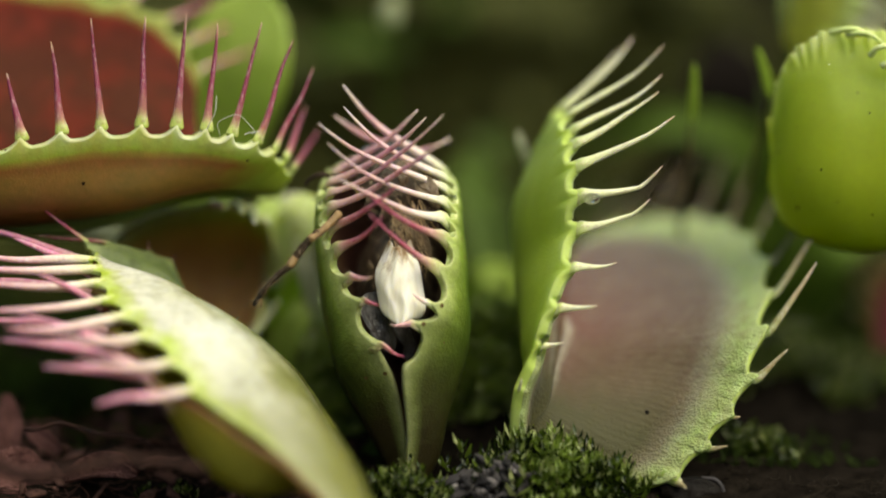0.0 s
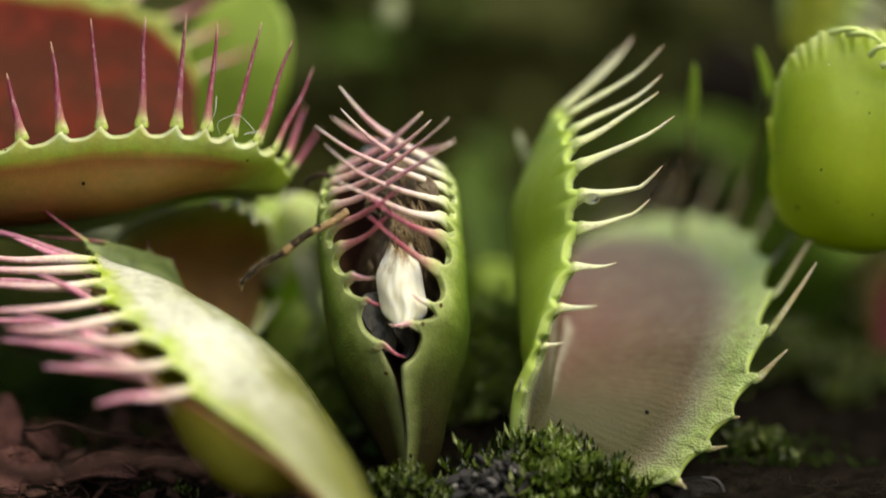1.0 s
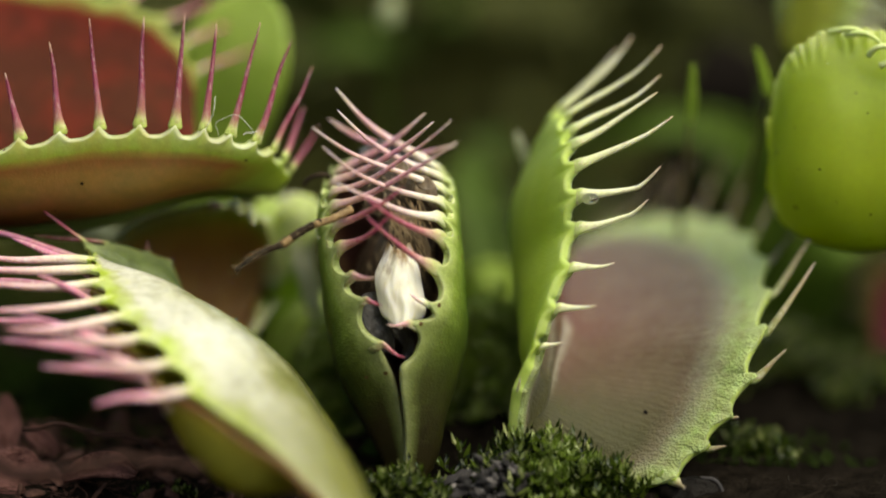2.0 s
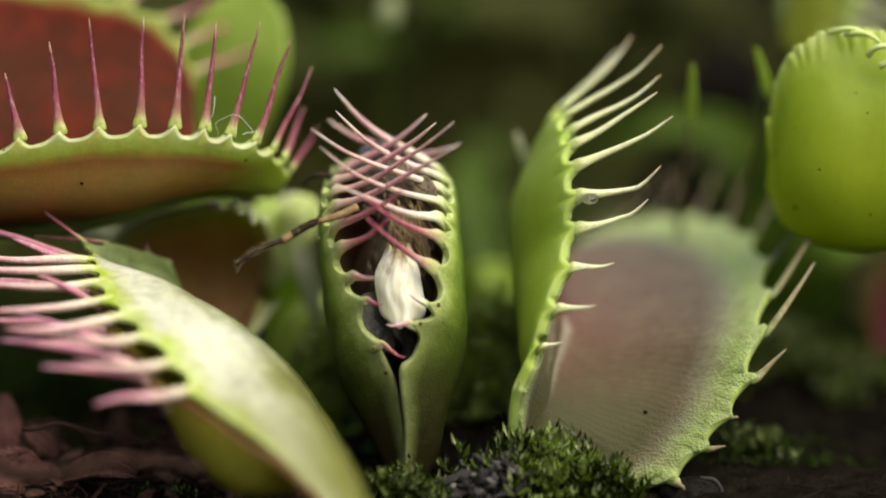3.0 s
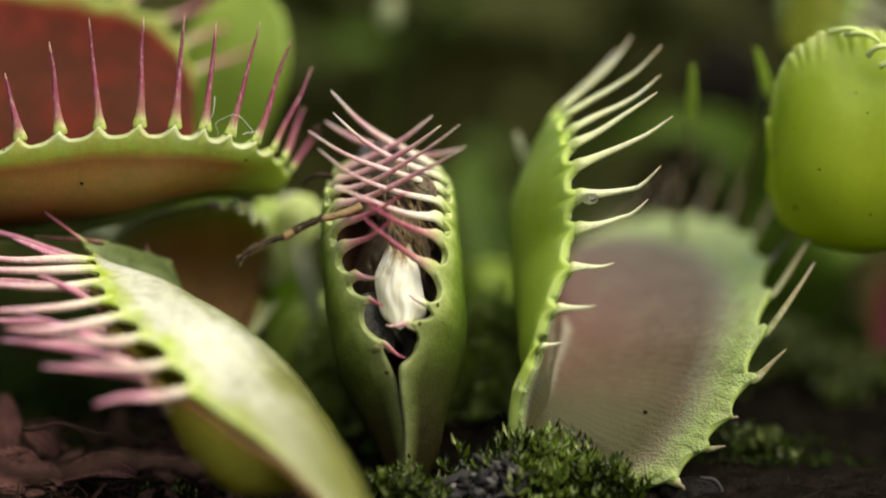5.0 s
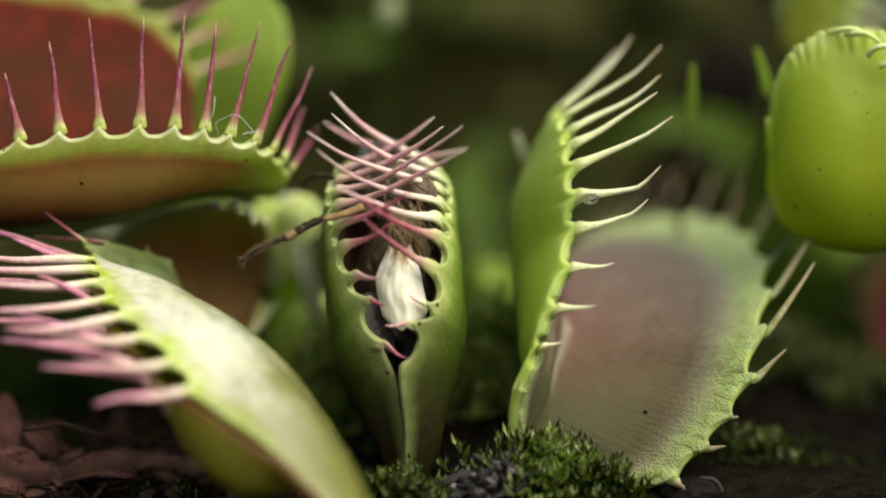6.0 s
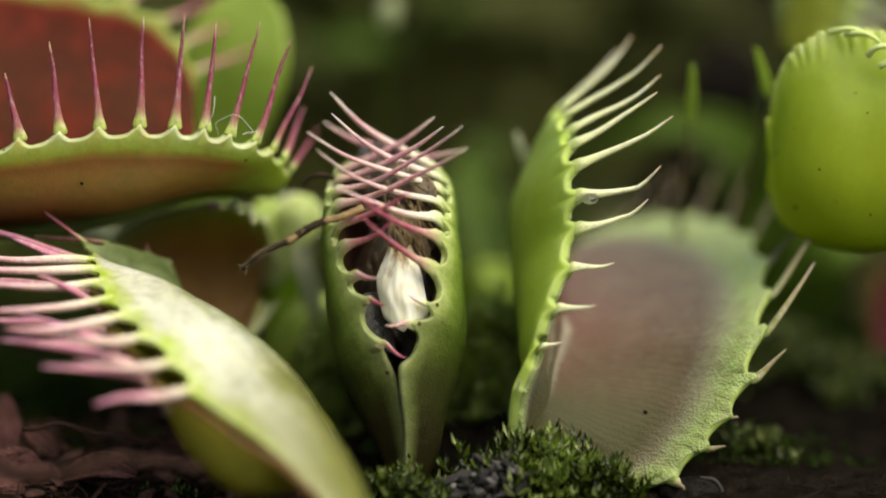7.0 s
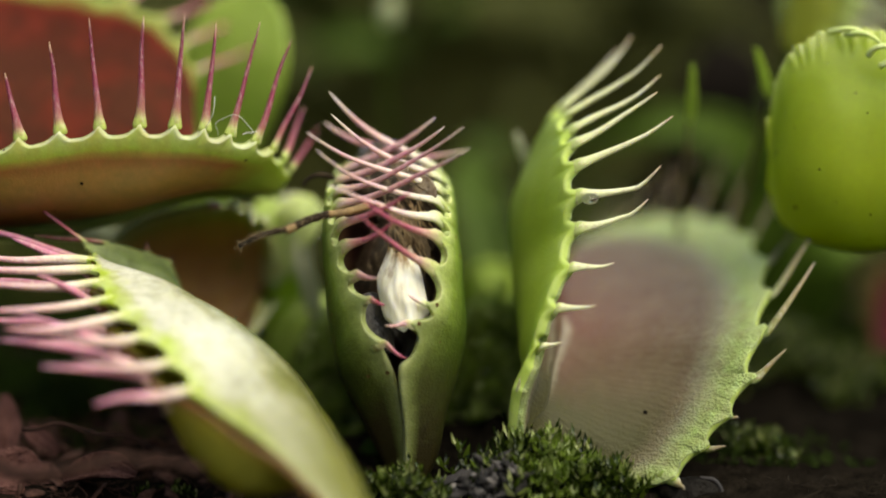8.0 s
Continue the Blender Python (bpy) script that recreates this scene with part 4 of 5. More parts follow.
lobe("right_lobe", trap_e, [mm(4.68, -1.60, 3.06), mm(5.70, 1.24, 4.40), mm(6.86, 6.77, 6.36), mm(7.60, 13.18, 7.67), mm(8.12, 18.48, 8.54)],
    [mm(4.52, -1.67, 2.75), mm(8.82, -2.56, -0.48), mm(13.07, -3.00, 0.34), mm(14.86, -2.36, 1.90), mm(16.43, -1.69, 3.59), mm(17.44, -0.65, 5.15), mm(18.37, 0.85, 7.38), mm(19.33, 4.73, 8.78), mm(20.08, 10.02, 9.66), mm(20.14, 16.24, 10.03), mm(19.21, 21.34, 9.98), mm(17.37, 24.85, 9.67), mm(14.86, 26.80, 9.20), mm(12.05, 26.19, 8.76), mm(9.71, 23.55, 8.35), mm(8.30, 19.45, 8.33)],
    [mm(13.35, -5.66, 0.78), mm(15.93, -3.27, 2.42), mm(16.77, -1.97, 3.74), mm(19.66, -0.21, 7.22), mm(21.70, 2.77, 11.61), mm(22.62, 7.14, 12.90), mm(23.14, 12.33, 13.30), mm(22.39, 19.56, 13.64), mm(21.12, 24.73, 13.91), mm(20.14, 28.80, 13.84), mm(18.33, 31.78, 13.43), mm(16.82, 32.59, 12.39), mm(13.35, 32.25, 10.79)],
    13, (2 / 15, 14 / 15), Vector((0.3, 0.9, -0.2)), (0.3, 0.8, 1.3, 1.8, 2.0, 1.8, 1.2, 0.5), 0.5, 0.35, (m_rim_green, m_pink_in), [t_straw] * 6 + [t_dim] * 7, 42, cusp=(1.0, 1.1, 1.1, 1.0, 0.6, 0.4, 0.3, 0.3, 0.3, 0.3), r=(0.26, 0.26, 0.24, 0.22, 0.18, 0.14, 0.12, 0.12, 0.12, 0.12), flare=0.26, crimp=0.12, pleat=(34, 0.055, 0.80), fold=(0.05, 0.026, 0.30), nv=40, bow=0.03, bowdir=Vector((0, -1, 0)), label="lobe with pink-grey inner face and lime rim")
petiole(trap_e, mm(5.36, 2.65, 1.41), mm(5.15, 8.81, -3.26), 4)
v, f = ball(mm(8.36, 0.20, 15.85), (0.50, 0.42, 0.33), rough=0.02)
tagged(part("water_drop", v, f, m_water, None, mm(8.24, 0.35, 15.63)), "clear water drop hanging under a tooth", "water drop")

for x, y, z, rr in ((22.28, 4.75, 22.96, 0.10), (22.31, 4.45, 22.47, 0.07), (-6.85, -1.00, 13.86, 0.09), (-11.60, -0.60, 9.15, 0.08)):
    v, f = ball(mm(x, y, z), (rr, rr * 0.8, rr), rough=0.02, rings=10, segs=14)
    tagged(part("water_drop", v, f, m_water, None, mm(x, y, z)), "tiny clear water drop on green skin", "water drop", "tiny water drops")

# ---- the closed bright green trap
F_BASE = mm(23.37, 5.95, 12.11)
trap_f = thing("closed_flytrap", F_BASE, "closed bright green flytrap with a crimped rim", "flytrap", "flytraps")
mid_f = [mm(19.83, 9.60, 14.87), mm(20.63, 8.13, 12.77), mm(23.23, 6.85, 11.58), mm(26.62, 6.83, 11.45), mm(30.34, 7.24, 13.40), mm(32.03, 9.18, 17.72)]
lobe("near_lobe", trap_f, mid_f,
    [mm(20.04, 10.17, 17.56), mm(19.78, 8.68, 20.19), mm(20.25, 7.25, 23.07), mm(21.99, 6.54, 24.54), mm(24.30, 6.62, 24.93), mm(26.94, 6.51, 24.41), mm(30.17, 7.11, 22.42), mm(31.60, 7.41, 19.01)],
    [mm(20.35, 10.67, 19.92), mm(20.87, 11.10, 21.94), mm(22.24, 11.42, 23.46), mm(23.97, 11.52, 23.89), mm(25.69, 11.52, 23.89), mm(27.75, 11.39, 23.29), mm(30.85, 10.96, 21.27)],
    17, (0.1, 0.9), Vector((-0.1, -0.95, 0.0)), 2.6, (0.08, 0.4, 0.6, 0.6, 0.6, 0.6, 0.4, 0.1), 0.2, (m_bright, m_bright), t_cream, 51, r=0.14, flare=0.03, bow=0.05, crimp=0.0, reach=26, flat=0.7, toothed=False, pleat=(20, 0.19, 0.87), nv=36, bowdir=Vector((0, 0, 1)))
lobe("far_lobe", trap_f, mid_f,
    [mm(21.00, 12.15, 17.25), mm(21.52, 13.65, 19.51), mm(22.16, 14.18, 22.00), mm(23.92, 14.50, 23.52), mm(26.32, 14.59, 23.93), mm(29.14, 14.49, 23.45), mm(31.45, 12.10, 21.82), mm(32.14, 9.39, 18.72)],
    [mm(20.18, 9.68, 20.06), mm(20.69, 10.10, 22.06), mm(22.06, 10.42, 23.56), mm(23.77, 10.52, 24.00), mm(25.56, 8.42, 23.78), mm(27.07, 8.35, 23.45), mm(30.60, 9.96, 21.39)],
    15, (0.1, 0.9), Vector((0.2, 0.9, 0.1)), 2.4, 0.6, 0.2, (m_bright, m_bright), t_cream, 52, r=0.14, flare=0.03, bow=0.05, crimp=0.2, reach=14, toothed=False, bowdir=Vector((0, 0, 1)))
for a, b, c in ((mm(23.54, 6.01, 24.46), mm(24.32, 5.03, 24.63), mm(25.67, 5.35, 23.74)), (mm(24.71, 5.07, 23.38), mm(25.10, 4.56, 23.89), mm(26.92, 4.81, 23.61)), (mm(22.65, 6.54, 24.54), mm(23.48, 5.78, 24.81), mm(24.86, 5.99, 24.33)), (mm(25.32, 4.73, 22.77), mm(26.20, 4.43, 23.26), mm(27.90, 4.62, 22.71))):
    v, f = cord([a, b, (b + c) / 2 + mm(0, -0.2, 0.2), c], 0.2, 16, 8, 0, 1, 0.5)
    part("folded_tooth", v, f, m_fold, trap_f, F_BASE)
petiole(trap_f, mm(29.23, 8.12, 12.71), mm(31.40, 12.21, 3.11), 5)

H_BASE = mm(24.80, 27.00, 22.37)
trap_h = thing("open_flytrap", H_BASE, "yellow-green flytrap behind the bright one, its pale teeth spread", "flytrap", "flytraps")
lobe("near_lobe", trap_h, [mm(23.46, 27.00, 21.79), mm(23.66, 27.00, 23.92), mm(23.89, 27.00, 26.23), mm(24.56, 27.00, 28.90)],
    [mm(25.09, 24.00, 20.78), mm(27.07, 23.00, 23.35), mm(27.41, 23.00, 25.97), mm(27.04, 24.00, 28.69)],
    [mm(28.67, 20.00, 23.68), mm(30.08, 20.00, 24.92), mm(29.59, 20.00, 27.48)],
    5, (0.15, 0.85), Vector((-0.3, -0.9, 0.1)), 1.6, 0.5, 0.4, (m_olive_lobe, m_olive_lobe), t_cream, 81, r=0.34, flare=0.3, bow=0.12, bowdir=Vector((0, 0, -1)), cusp=0.9)
petiole(trap_h, H_BASE, mm(23.00, 34.00, 0.00), 4)

R2 = mm(34.14, 27.51, -1.89)
trap_g = thing("red_flytrap", R2, "low open flytrap with a dull red inner face", "flytrap", "flytraps")
mid_g = [mm(30.50, 25.66, -0.96), mm(33.91, 26.46, -2.01), mm(37.78, 27.51, -1.89), mm(40.60, 28.01, 0.48)]
lobe("back_lobe", trap_g, mid_g, [mm(30.10, 25.82, -0.18), mm(29.90, 26.57, 3.32), mm(31.51, 28.17, 6.03), mm(35.36, 29.44, 7.20), mm(39.39, 29.27, 6.41), mm(41.01, 28.18, 1.27)],
    [mm(28.90, 28.51, 2.85), mm(30.11, 31.31, 6.39), mm(34.61, 31.82, 8.79), mm(40.34, 31.73, 8.39)], 8, (0.15, 0.85), Vector((0, 0.9, 0.2)), 1.8, 0.45, 0.4, (m_blade_mid, m_plum), t_dim, 71, r=0.18, flare=0.03)
lobe("front_lobe", trap_g, mid_g, [mm(30.09, 24.57, -1.27), mm(31.59, 21.23, -2.54), mm(35.07, 21.15, -2.92), mm(40.25, 25.74, -0.57)],
    [mm(27.71, 19.94, 1.01), mm(30.92, 18.82, 0.53), mm(35.08, 18.82, 0.53), mm(40.10, 22.04, 1.24)], 8, (0.15, 0.85), Vector((0, -0.7, -0.7)), 1.4, 0.45, 0.4, (m_blade_mid, m_plum), t_dim, 72, r=0.18, flare=0.03)
petiole(trap_g, mm(37.78, 27.46, -2.08), mm(41.65, 36.80, -6.26), 4)

# ---- leaves behind
blade("leaf", [mm(-17.22, 25.60, 8.40), mm(-16.22, 24.60, 12.56), mm(-15.02, 23.70, 16.79), mm(-13.59, 22.60, 21.13), mm(-11.89, 23.10, 25.92)], 7.6, m_lime, "broad bright green leaf stalk", cup=0.12, full=1.55)
blade("leaf", [mm(-7.49, 15.26, 3.04), mm(-8.24, 14.08, 7.09), mm(-8.75, 13.55, 9.42), mm(-8.57, 14.04, 11.70), mm(-8.93, 14.33, 13.07), mm(-10.62, 15.34, 13.03)], 1.2, m_ivory, "pale cream leaf edge curling behind the trap", face=Vector((-0.2, -1, 0.4)))
blade("leaf", [mm(-11.97, 20.18, 2.13), mm(-11.17, 17.08, 6.76), mm(-10.71, 15.73, 10.07), mm(-10.42, 17.36, 12.91)], 5.4, m_lime, "short lime-green leaf stalk", face=Vector((0.1, -1, 0.7)), tip=0.6)
blade("leaf", [mm(-10.98, 15.50, 7.51), mm(-10.14, 14.50, 9.96), mm(-9.03, 13.60, 11.97), mm(-8.40, 14.00, 13.50)], 3.0, m_fold, "pale lime leaf stalk bending behind the insect's leg", face=Vector((0.2, -1, 0.5)), full=1.4)
blade("leaf", [mm(6.04, 15.60, 13.79), mm(5.42, 15.00, 15.53), mm(4.93, 14.50, 16.70), mm(4.74, 14.50, 17.53)], 0.6, m_ivory, "small pale leaf tip behind the upright lobe")
blade("leaf", [mm(-11.04, 16.00, -1.38), mm(-10.33, 15.00, 2.92), mm(-8.86, 15.00, 5.52), mm(-6.89, 16.50, 6.14)], 2.3, m_lime, "arching green leaf stalk", face=Vector((-0.4, -1, 0.5)))
blade("leaf", [mm(5.02, 31.54, -2.15), mm(5.04, 29.44, 2.42), mm(4.08, 28.92, 4.75), mm(2.66, 28.89, 4.63), mm(1.48, 31.39, 1.95)], 2.3, m_lime, "curled green leaf stalk", face=Vector((0.2, -1, 0.5)))
blade("leaf", [mm(31.07, 58.90, 1.53), mm(25.90, 55.48, 9.50), mm(20.78, 52.96, 12.03), mm(15.65, 52.89, 11.71), mm(9.58, 60.12, 7.26)], 3.0, m_blade, "long arching green leaf stalk", face=Vector((0, -1, 0.5)))
blade("leaf", [mm(5.01, 36.80, -6.26), mm(4.15, 38.60, 2.19), mm(3.15, 41.64, 6.88), mm(1.71, 46.50, 10.51)], 4.5, m_blade_mid, "upright green leaf stalk")
blade("leaf", [mm(31.79, 40.84, 12.75), mm(28.44, 38.11, 19.14), mm(26.81, 36.89, 23.02), mm(27.18, 39.60, 26.13)], 5, m_leaf, "upright bright green leaf stalk")
for tip_pts, stem_pts, label in (([mm(15.57, 14.00, 18.21), mm(15.54, 13.00, 20.13), mm(15.43, 12.00, 22.11)], [mm(16.27, 26.00, 4.27), mm(15.89, 20.00, 10.70), mm(15.59, 14.00, 18.57)], "thin upright grass blade, green at the tip and dry below"),
                                 ([mm(20.48, 14.00, 19.82), mm(19.91, 13.00, 21.43), mm(19.25, 12.00, 23.08)], [mm(19.96, 26.00, 4.27), mm(20.11, 20.00, 12.61), mm(20.47, 14.00, 20.00)], "thin bent grass blade, green at the tip and dry below")):
    grass = thing("grass_blade", stem_pts[0], label, "grass", "grass blades")
    blade("blade", tip_pts, 0.62, m_lime, "", owner=grass, tip=0.2)
    blade("dry_stem", stem_pts, 0.42, m_straw, "", owner=grass)
# two added near-black sheets in place of the shaded hollows in the background
blade("leaf", [mm(23.21, 62.00, 5.43), mm(23.79, 60.00, 10.24), mm(24.39, 60.00, 14.64), mm(25.29, 62.00, 18.30)], 9, m_shade_sheet, "near-black sheet standing in for shade behind the grass", cup=0.1)
blade("leaf", [mm(16.67, 60.00, 1.30), mm(19.10, 56.00, 4.57), mm(21.91, 56.00, 7.00), mm(26.79, 60.00, 7.77)], 7, m_shade_sheet, "near-black sheet standing in for shade behind the teeth", cup=0.1)
bud = thing("flower_bud", mm(-3.77, 44.26, -0.03), "small pale bud on a thin dark stalk", "bud")
v, f = cord([mm(-3.77, 44.26, -0.03), mm(-3.95, 36.88, 13.37), mm(-4.09, 34.12, 19.60), mm(-3.88, 32.63, 22.20)], 0.2, 20, 6, 0.2, 5, 0.8)
part("stalk", v, f, m_blade, bud, mm(-3.77, 44.26, -0.03))
v, f = ball(mm(-3.71, 32.84, 23.23), (0.75, 0.7, 1.1), (0, 15, 0), rough=0.4)
part("bud_head", v, f, m_pale, bud, mm(-3.77, 44.26, -0.03), "pale cream bud")
blade("leaf", [mm(24.65, 33.30, -3.50), mm(25.63, 30.46, 2.38), mm(27.69, 29.35, 6.80), mm(31.77, 31.65, 7.99)], 5, m_blade, "olive-green leaf stalk behind the traps", face=Vector((0, -1, 0.6)))


blade("leaf", [mm(-32.16, 21.69, 9.21), mm(-27.18, 19.82, 10.05), mm(-23.07, 17.83, 10.31), mm(-20.49, 17.69, 9.66)], 2.2, m_pale, "pale green leaf stalk lying low", face=Vector((0, -0.3, 1)))


def rosette(centre, reach, count, mat, lobe_mat, seed, label):
    """A further flytrap plant: winged stalks from one heart, each ending in a small closed trap."""
    rnd = random.Random(seed)
    at = on_ground(centre.x, centre.y)
    owner = thing("flytrap_rosette", at, label, "flytrap", "flytrap plants behind")
    for i in range(count):
        w = 6.283 * i / count + rnd.uniform(-0.3, 0.3)
        L = reach * rnd.uniform(0.7, 1.2) * MM
        d = Vector((math.cos(w), math.sin(w), 0))
        h = rnd.uniform(0.35, 1.0) * L
        tip = at + d * L + Vector((0, 0, h))
        blade("leaf_stalk", [at, at + d * L * 0.35 + Vector((0, 0, h * 0.7)), at + d * L * 0.75 + Vector((0, 0, h * 1.05)), tip], reach * 0.16, mat, "", owner=owner, face=Vector((-d.x, -d.y, 1.2)))
        v, f = ball(tip + d * 3 * MM, (reach * 0.13, reach * 0.22, reach * 0.16), (0, rnd.uniform(-20, 20), math.degrees(w)), 12, 16, 0.15, 100)
        part("trap", v, f, lobe_mat, owner, at)


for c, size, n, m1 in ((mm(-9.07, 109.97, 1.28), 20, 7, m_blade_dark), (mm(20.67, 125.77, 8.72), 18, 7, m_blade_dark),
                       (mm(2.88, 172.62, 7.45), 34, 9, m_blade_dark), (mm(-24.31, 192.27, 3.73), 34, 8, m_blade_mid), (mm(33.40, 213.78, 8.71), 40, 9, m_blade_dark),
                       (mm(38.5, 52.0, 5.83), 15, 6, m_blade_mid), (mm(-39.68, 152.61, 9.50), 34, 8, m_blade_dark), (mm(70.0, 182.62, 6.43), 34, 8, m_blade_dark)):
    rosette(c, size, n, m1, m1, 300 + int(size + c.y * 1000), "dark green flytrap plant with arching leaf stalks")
for pts, w, m1 in (((mm(-16.15, 92.00, 10.54), mm(-12.42, 88.00, 13.43), mm(-7.27, 86.00, 14.99), mm(-2.35, 92.00, 12.85)), 4.5, m_blade_mid),
                   ((mm(-5.22, 118.00, 13.05), mm(0.57, 112.00, 15.92), mm(7.46, 112.00, 16.54), mm(14.89, 120.00, 14.14)), 5.5, m_blade_mid),
                   ((mm(7.74, 70.00, 1.36), mm(6.02, 66.00, 5.23), mm(4.44, 64.00, 8.11), mm(2.50, 68.00, 8.24)), 4.5, m_blade_mid)):
    blade("leaf", list(pts), w, m1, "dim olive-green leaf stalk lying low far behind", face=Vector((0, -0.6, 1)))


# ---- moss and soil
def moss(name, centre, radius, count, size, mat, seed, label, dome=0.0):
    """A cushion of moss: uneven tufts of short shoots set with small pointed, folded leaves."""
    rnd = random.Random(seed)
    vs, fs = [], []
    for _ in range(count):
        w, q = rnd.uniform(0, 6.283), math.sqrt(rnd.random())
        x, y = centre.x + math.cos(w) * q * radius[0] * MM, centre.y + math.sin(w) * q * radius[1] * MM
        tuft = noise.noise(Vector((x, y, seed * 0.01)) * 650 / size)
        if tuft < -0.22:
            continue
        z = height(x, y) + dome * MM * (1 - q * q) * (1 + 0.5 * tuft) - 0.3 * MM
        lean = Vector((rnd.gauss(0, 0.8), rnd.gauss(0, 0.8), 1)).normalized()
        tall = size * rnd.uniform(0.5, 1.5) * (1 + 0.7 * tuft) * MM
        for k in range(14):
            h = 0.1 + 0.9 * k / 13
            a = k * 2.4 + w
            root = Vector((x, y, z)) + lean * tall * h
            d = Vector((math.cos(a), math.sin(a), rnd.uniform(-0.2, 0.5) + 1.0 * h)).normalized()
            L = size * MM * rnd.uniform(0.4, 0.85) * (1.1 - 0.45 * h)
            s = d.cross(Vector((0, 0, 1))).normalized() * L * rnd.uniform(0.11, 0.19)
            up = d.cross(s).normalized() * L * 0.10
            o = len(vs)
            vs += [root, root + d * L * 0.45 + s - up, root + d * L - up * 3, root + d * L * 0.45 - s - up, root + d * L * 0.5 + up]
            fs += [(o, o + 1, o + 4), (o + 1, o + 2, o + 4), (o + 2, o + 3, o + 4), (o + 3, o, o + 4)]
    ob = part(name, vs, fs, mat, None)
    return tagged(ob, label, "moss", kind="stuff")


moss("moss_clump", mm(5.29, -2.38, 1.80), (4.0, 2.6), 85, 1.8, m_moss, 61, "bright green moss cushion on dark peat", 1.0)
moss("moss_clump", mm(6.36, -3.08, 2.36), (2.6, 1.8), 60, 1.2, m_moss_light, 71, "light green moss shoots on the cushion", 1.9)
moss("moss_clump", mm(5.19, -3.00, 2.93), (2.4, 1.3), 55, 1.4, m_moss, 80, "green moss heaped against the upright lobe", 2.1)
moss("moss_clump", mm(6.42, -3.60, 3.01), (1.8, 1.0), 40, 1.1, m_moss_light, 81, "light green moss tips on the heap", 2.3)
moss("moss_clump", mm(8.72, -3.67, 0.56), (2.5, 1.6), 55, 1.5, m_moss, 62, "green moss tuft beside the trap", 0.8)
moss("moss_clump", mm(-2.17, -4.40, 1.21), (3.4, 1.6), 130, 1.1, m_moss, 63, "dark green moss at the foot of the trap", 1.7)
moss("moss_clump", mm(3.66, 19.47, -1.23), (12, 9), 1000, 1.2, m_moss, 64, "soft green moss cushion", 3.0)
moss("moss_clump", mm(3.0, 11.2, 2.32), (3.6, 2.6), 420, 1.2, m_moss_light, 74, "light green moss cushion between the traps", 7.0)
moss("moss_clump", mm(-7.0, 11.2, -0.11), (2.6, 2.4), 340, 1.2, m_moss_light, 75, "light green moss cushion behind the closing trap", 5.0)
moss("moss_clump", mm(-8.66, 21.07, -3.30), (10, 8), 700, 1.2, m_moss, 69, "soft green moss cushion behind the trap", 2.0)
moss("moss_clump", mm(3.71, 57.48, -5.16), (20, 10), 700, 2.0, m_moss, 70, "green moss cushion further back", 4.0)
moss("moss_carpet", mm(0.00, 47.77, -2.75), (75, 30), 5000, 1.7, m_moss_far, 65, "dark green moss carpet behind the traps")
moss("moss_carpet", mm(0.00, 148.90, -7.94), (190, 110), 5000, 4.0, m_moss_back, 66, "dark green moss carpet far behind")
moss("moss_clump", mm(18.65, 4.99, -1.99), (7, 4), 130, 0.8, m_moss_far, 67, "sparse dark moss on peat")
moss("moss_clump", mm(-26.5, 15.0, 0.5), (6, 6), 260, 1.0, m_moss_far, 76, "dark green moss under the traps", 1.0)
moss("moss_clump", mm(-16.2, -1.0, 0.5), (2.2, 1.2), 40, 0.8, m_moss, 77, "small green moss tuft on the peat", 0.3)
moss("moss_clump", mm(22.5, 22.0, 0.0), (9, 6), 420, 1.3, m_moss, 78, "dim green moss cushion behind the bare peat", 2.0)
moss("moss_clump", mm(19.2, 4.0, 0.0), (1.6, 1.0), 50, 1.2, m_moss, 79, "green moss tuft beside the husk", 0.5)
moss("moss_clump", mm(-25.13, 8.27, 3.82), (8, 5), 160, 0.8, m_moss_far, 68, "sparse dark moss under the traps")

rnd = random.Random(77)
bark = thing("bark_piece", mm(1.61, -3.91, 0.38), "weathered dark grey bark splinters in the moss", "bark")
strands = []
top, low = mm(3.88, -4.60, 1.93), mm(1.77, -5.40, -0.03)
for k in range(90):
    w, h = rnd.gauss(0, 0.6), rnd.random()
    c = top + (low - top) * h + mm(w * (0.5 + 0.6 * h), rnd.uniform(-0.6, 0.4), -0.5 * w)
    if k % 4:
        strands.append(ball(c, (rnd.uniform(0.12, 0.5), rnd.uniform(0.1, 0.3), rnd.uniform(0.06, 0.2)), (rnd.uniform(-40, 40), 45 + rnd.gauss(0, 30), rnd.uniform(-40, 40)), 8, 12, 0.9, 1500))
    else:
        d = (low - top).normalized() * rnd.uniform(0.4, 1.2) * MM + mm(rnd.gauss(0, 0.2), 0, rnd.gauss(0, 0.2))
        strands.append(cord([c - d, c + mm(0, -0.2, 0.15), c + d], rnd.uniform(0.02, 0.06), 14, 4, 0.3, k * 3.7, 0.3))
v, f = merge(strands)
part("frayed_strip", v, f, m_bark, bark, mm(1.61, -3.91, 0.38), "frayed pale grey bark strip")
for k in range(34):
    w = rnd.uniform(-1.9, 2.9)
    v, f = ball(mm(1.61, -3.91, 0.38) + mm(w, rnd.uniform(-0.9, 0.9), rnd.uniform(-0.8, 0.35) + 0.12 * w), (rnd.uniform(0.35, 1.25), rnd.uniform(0.16, 0.4), rnd.uniform(0.10, 0.26)),
                (rnd.uniform(-30, 30), rnd.uniform(-55, 10), rnd.uniform(-40, 60)), 12, 20, 0.6, 1500)
    part("splinter", v, f, m_bark, bark, mm(1.61, -3.91, 0.38))
v, f = ball(mm(13.84, -3.39, -0.53), (1.9, 1.1, 1.15), (0, -6, 0), 24, 34, 0.25)
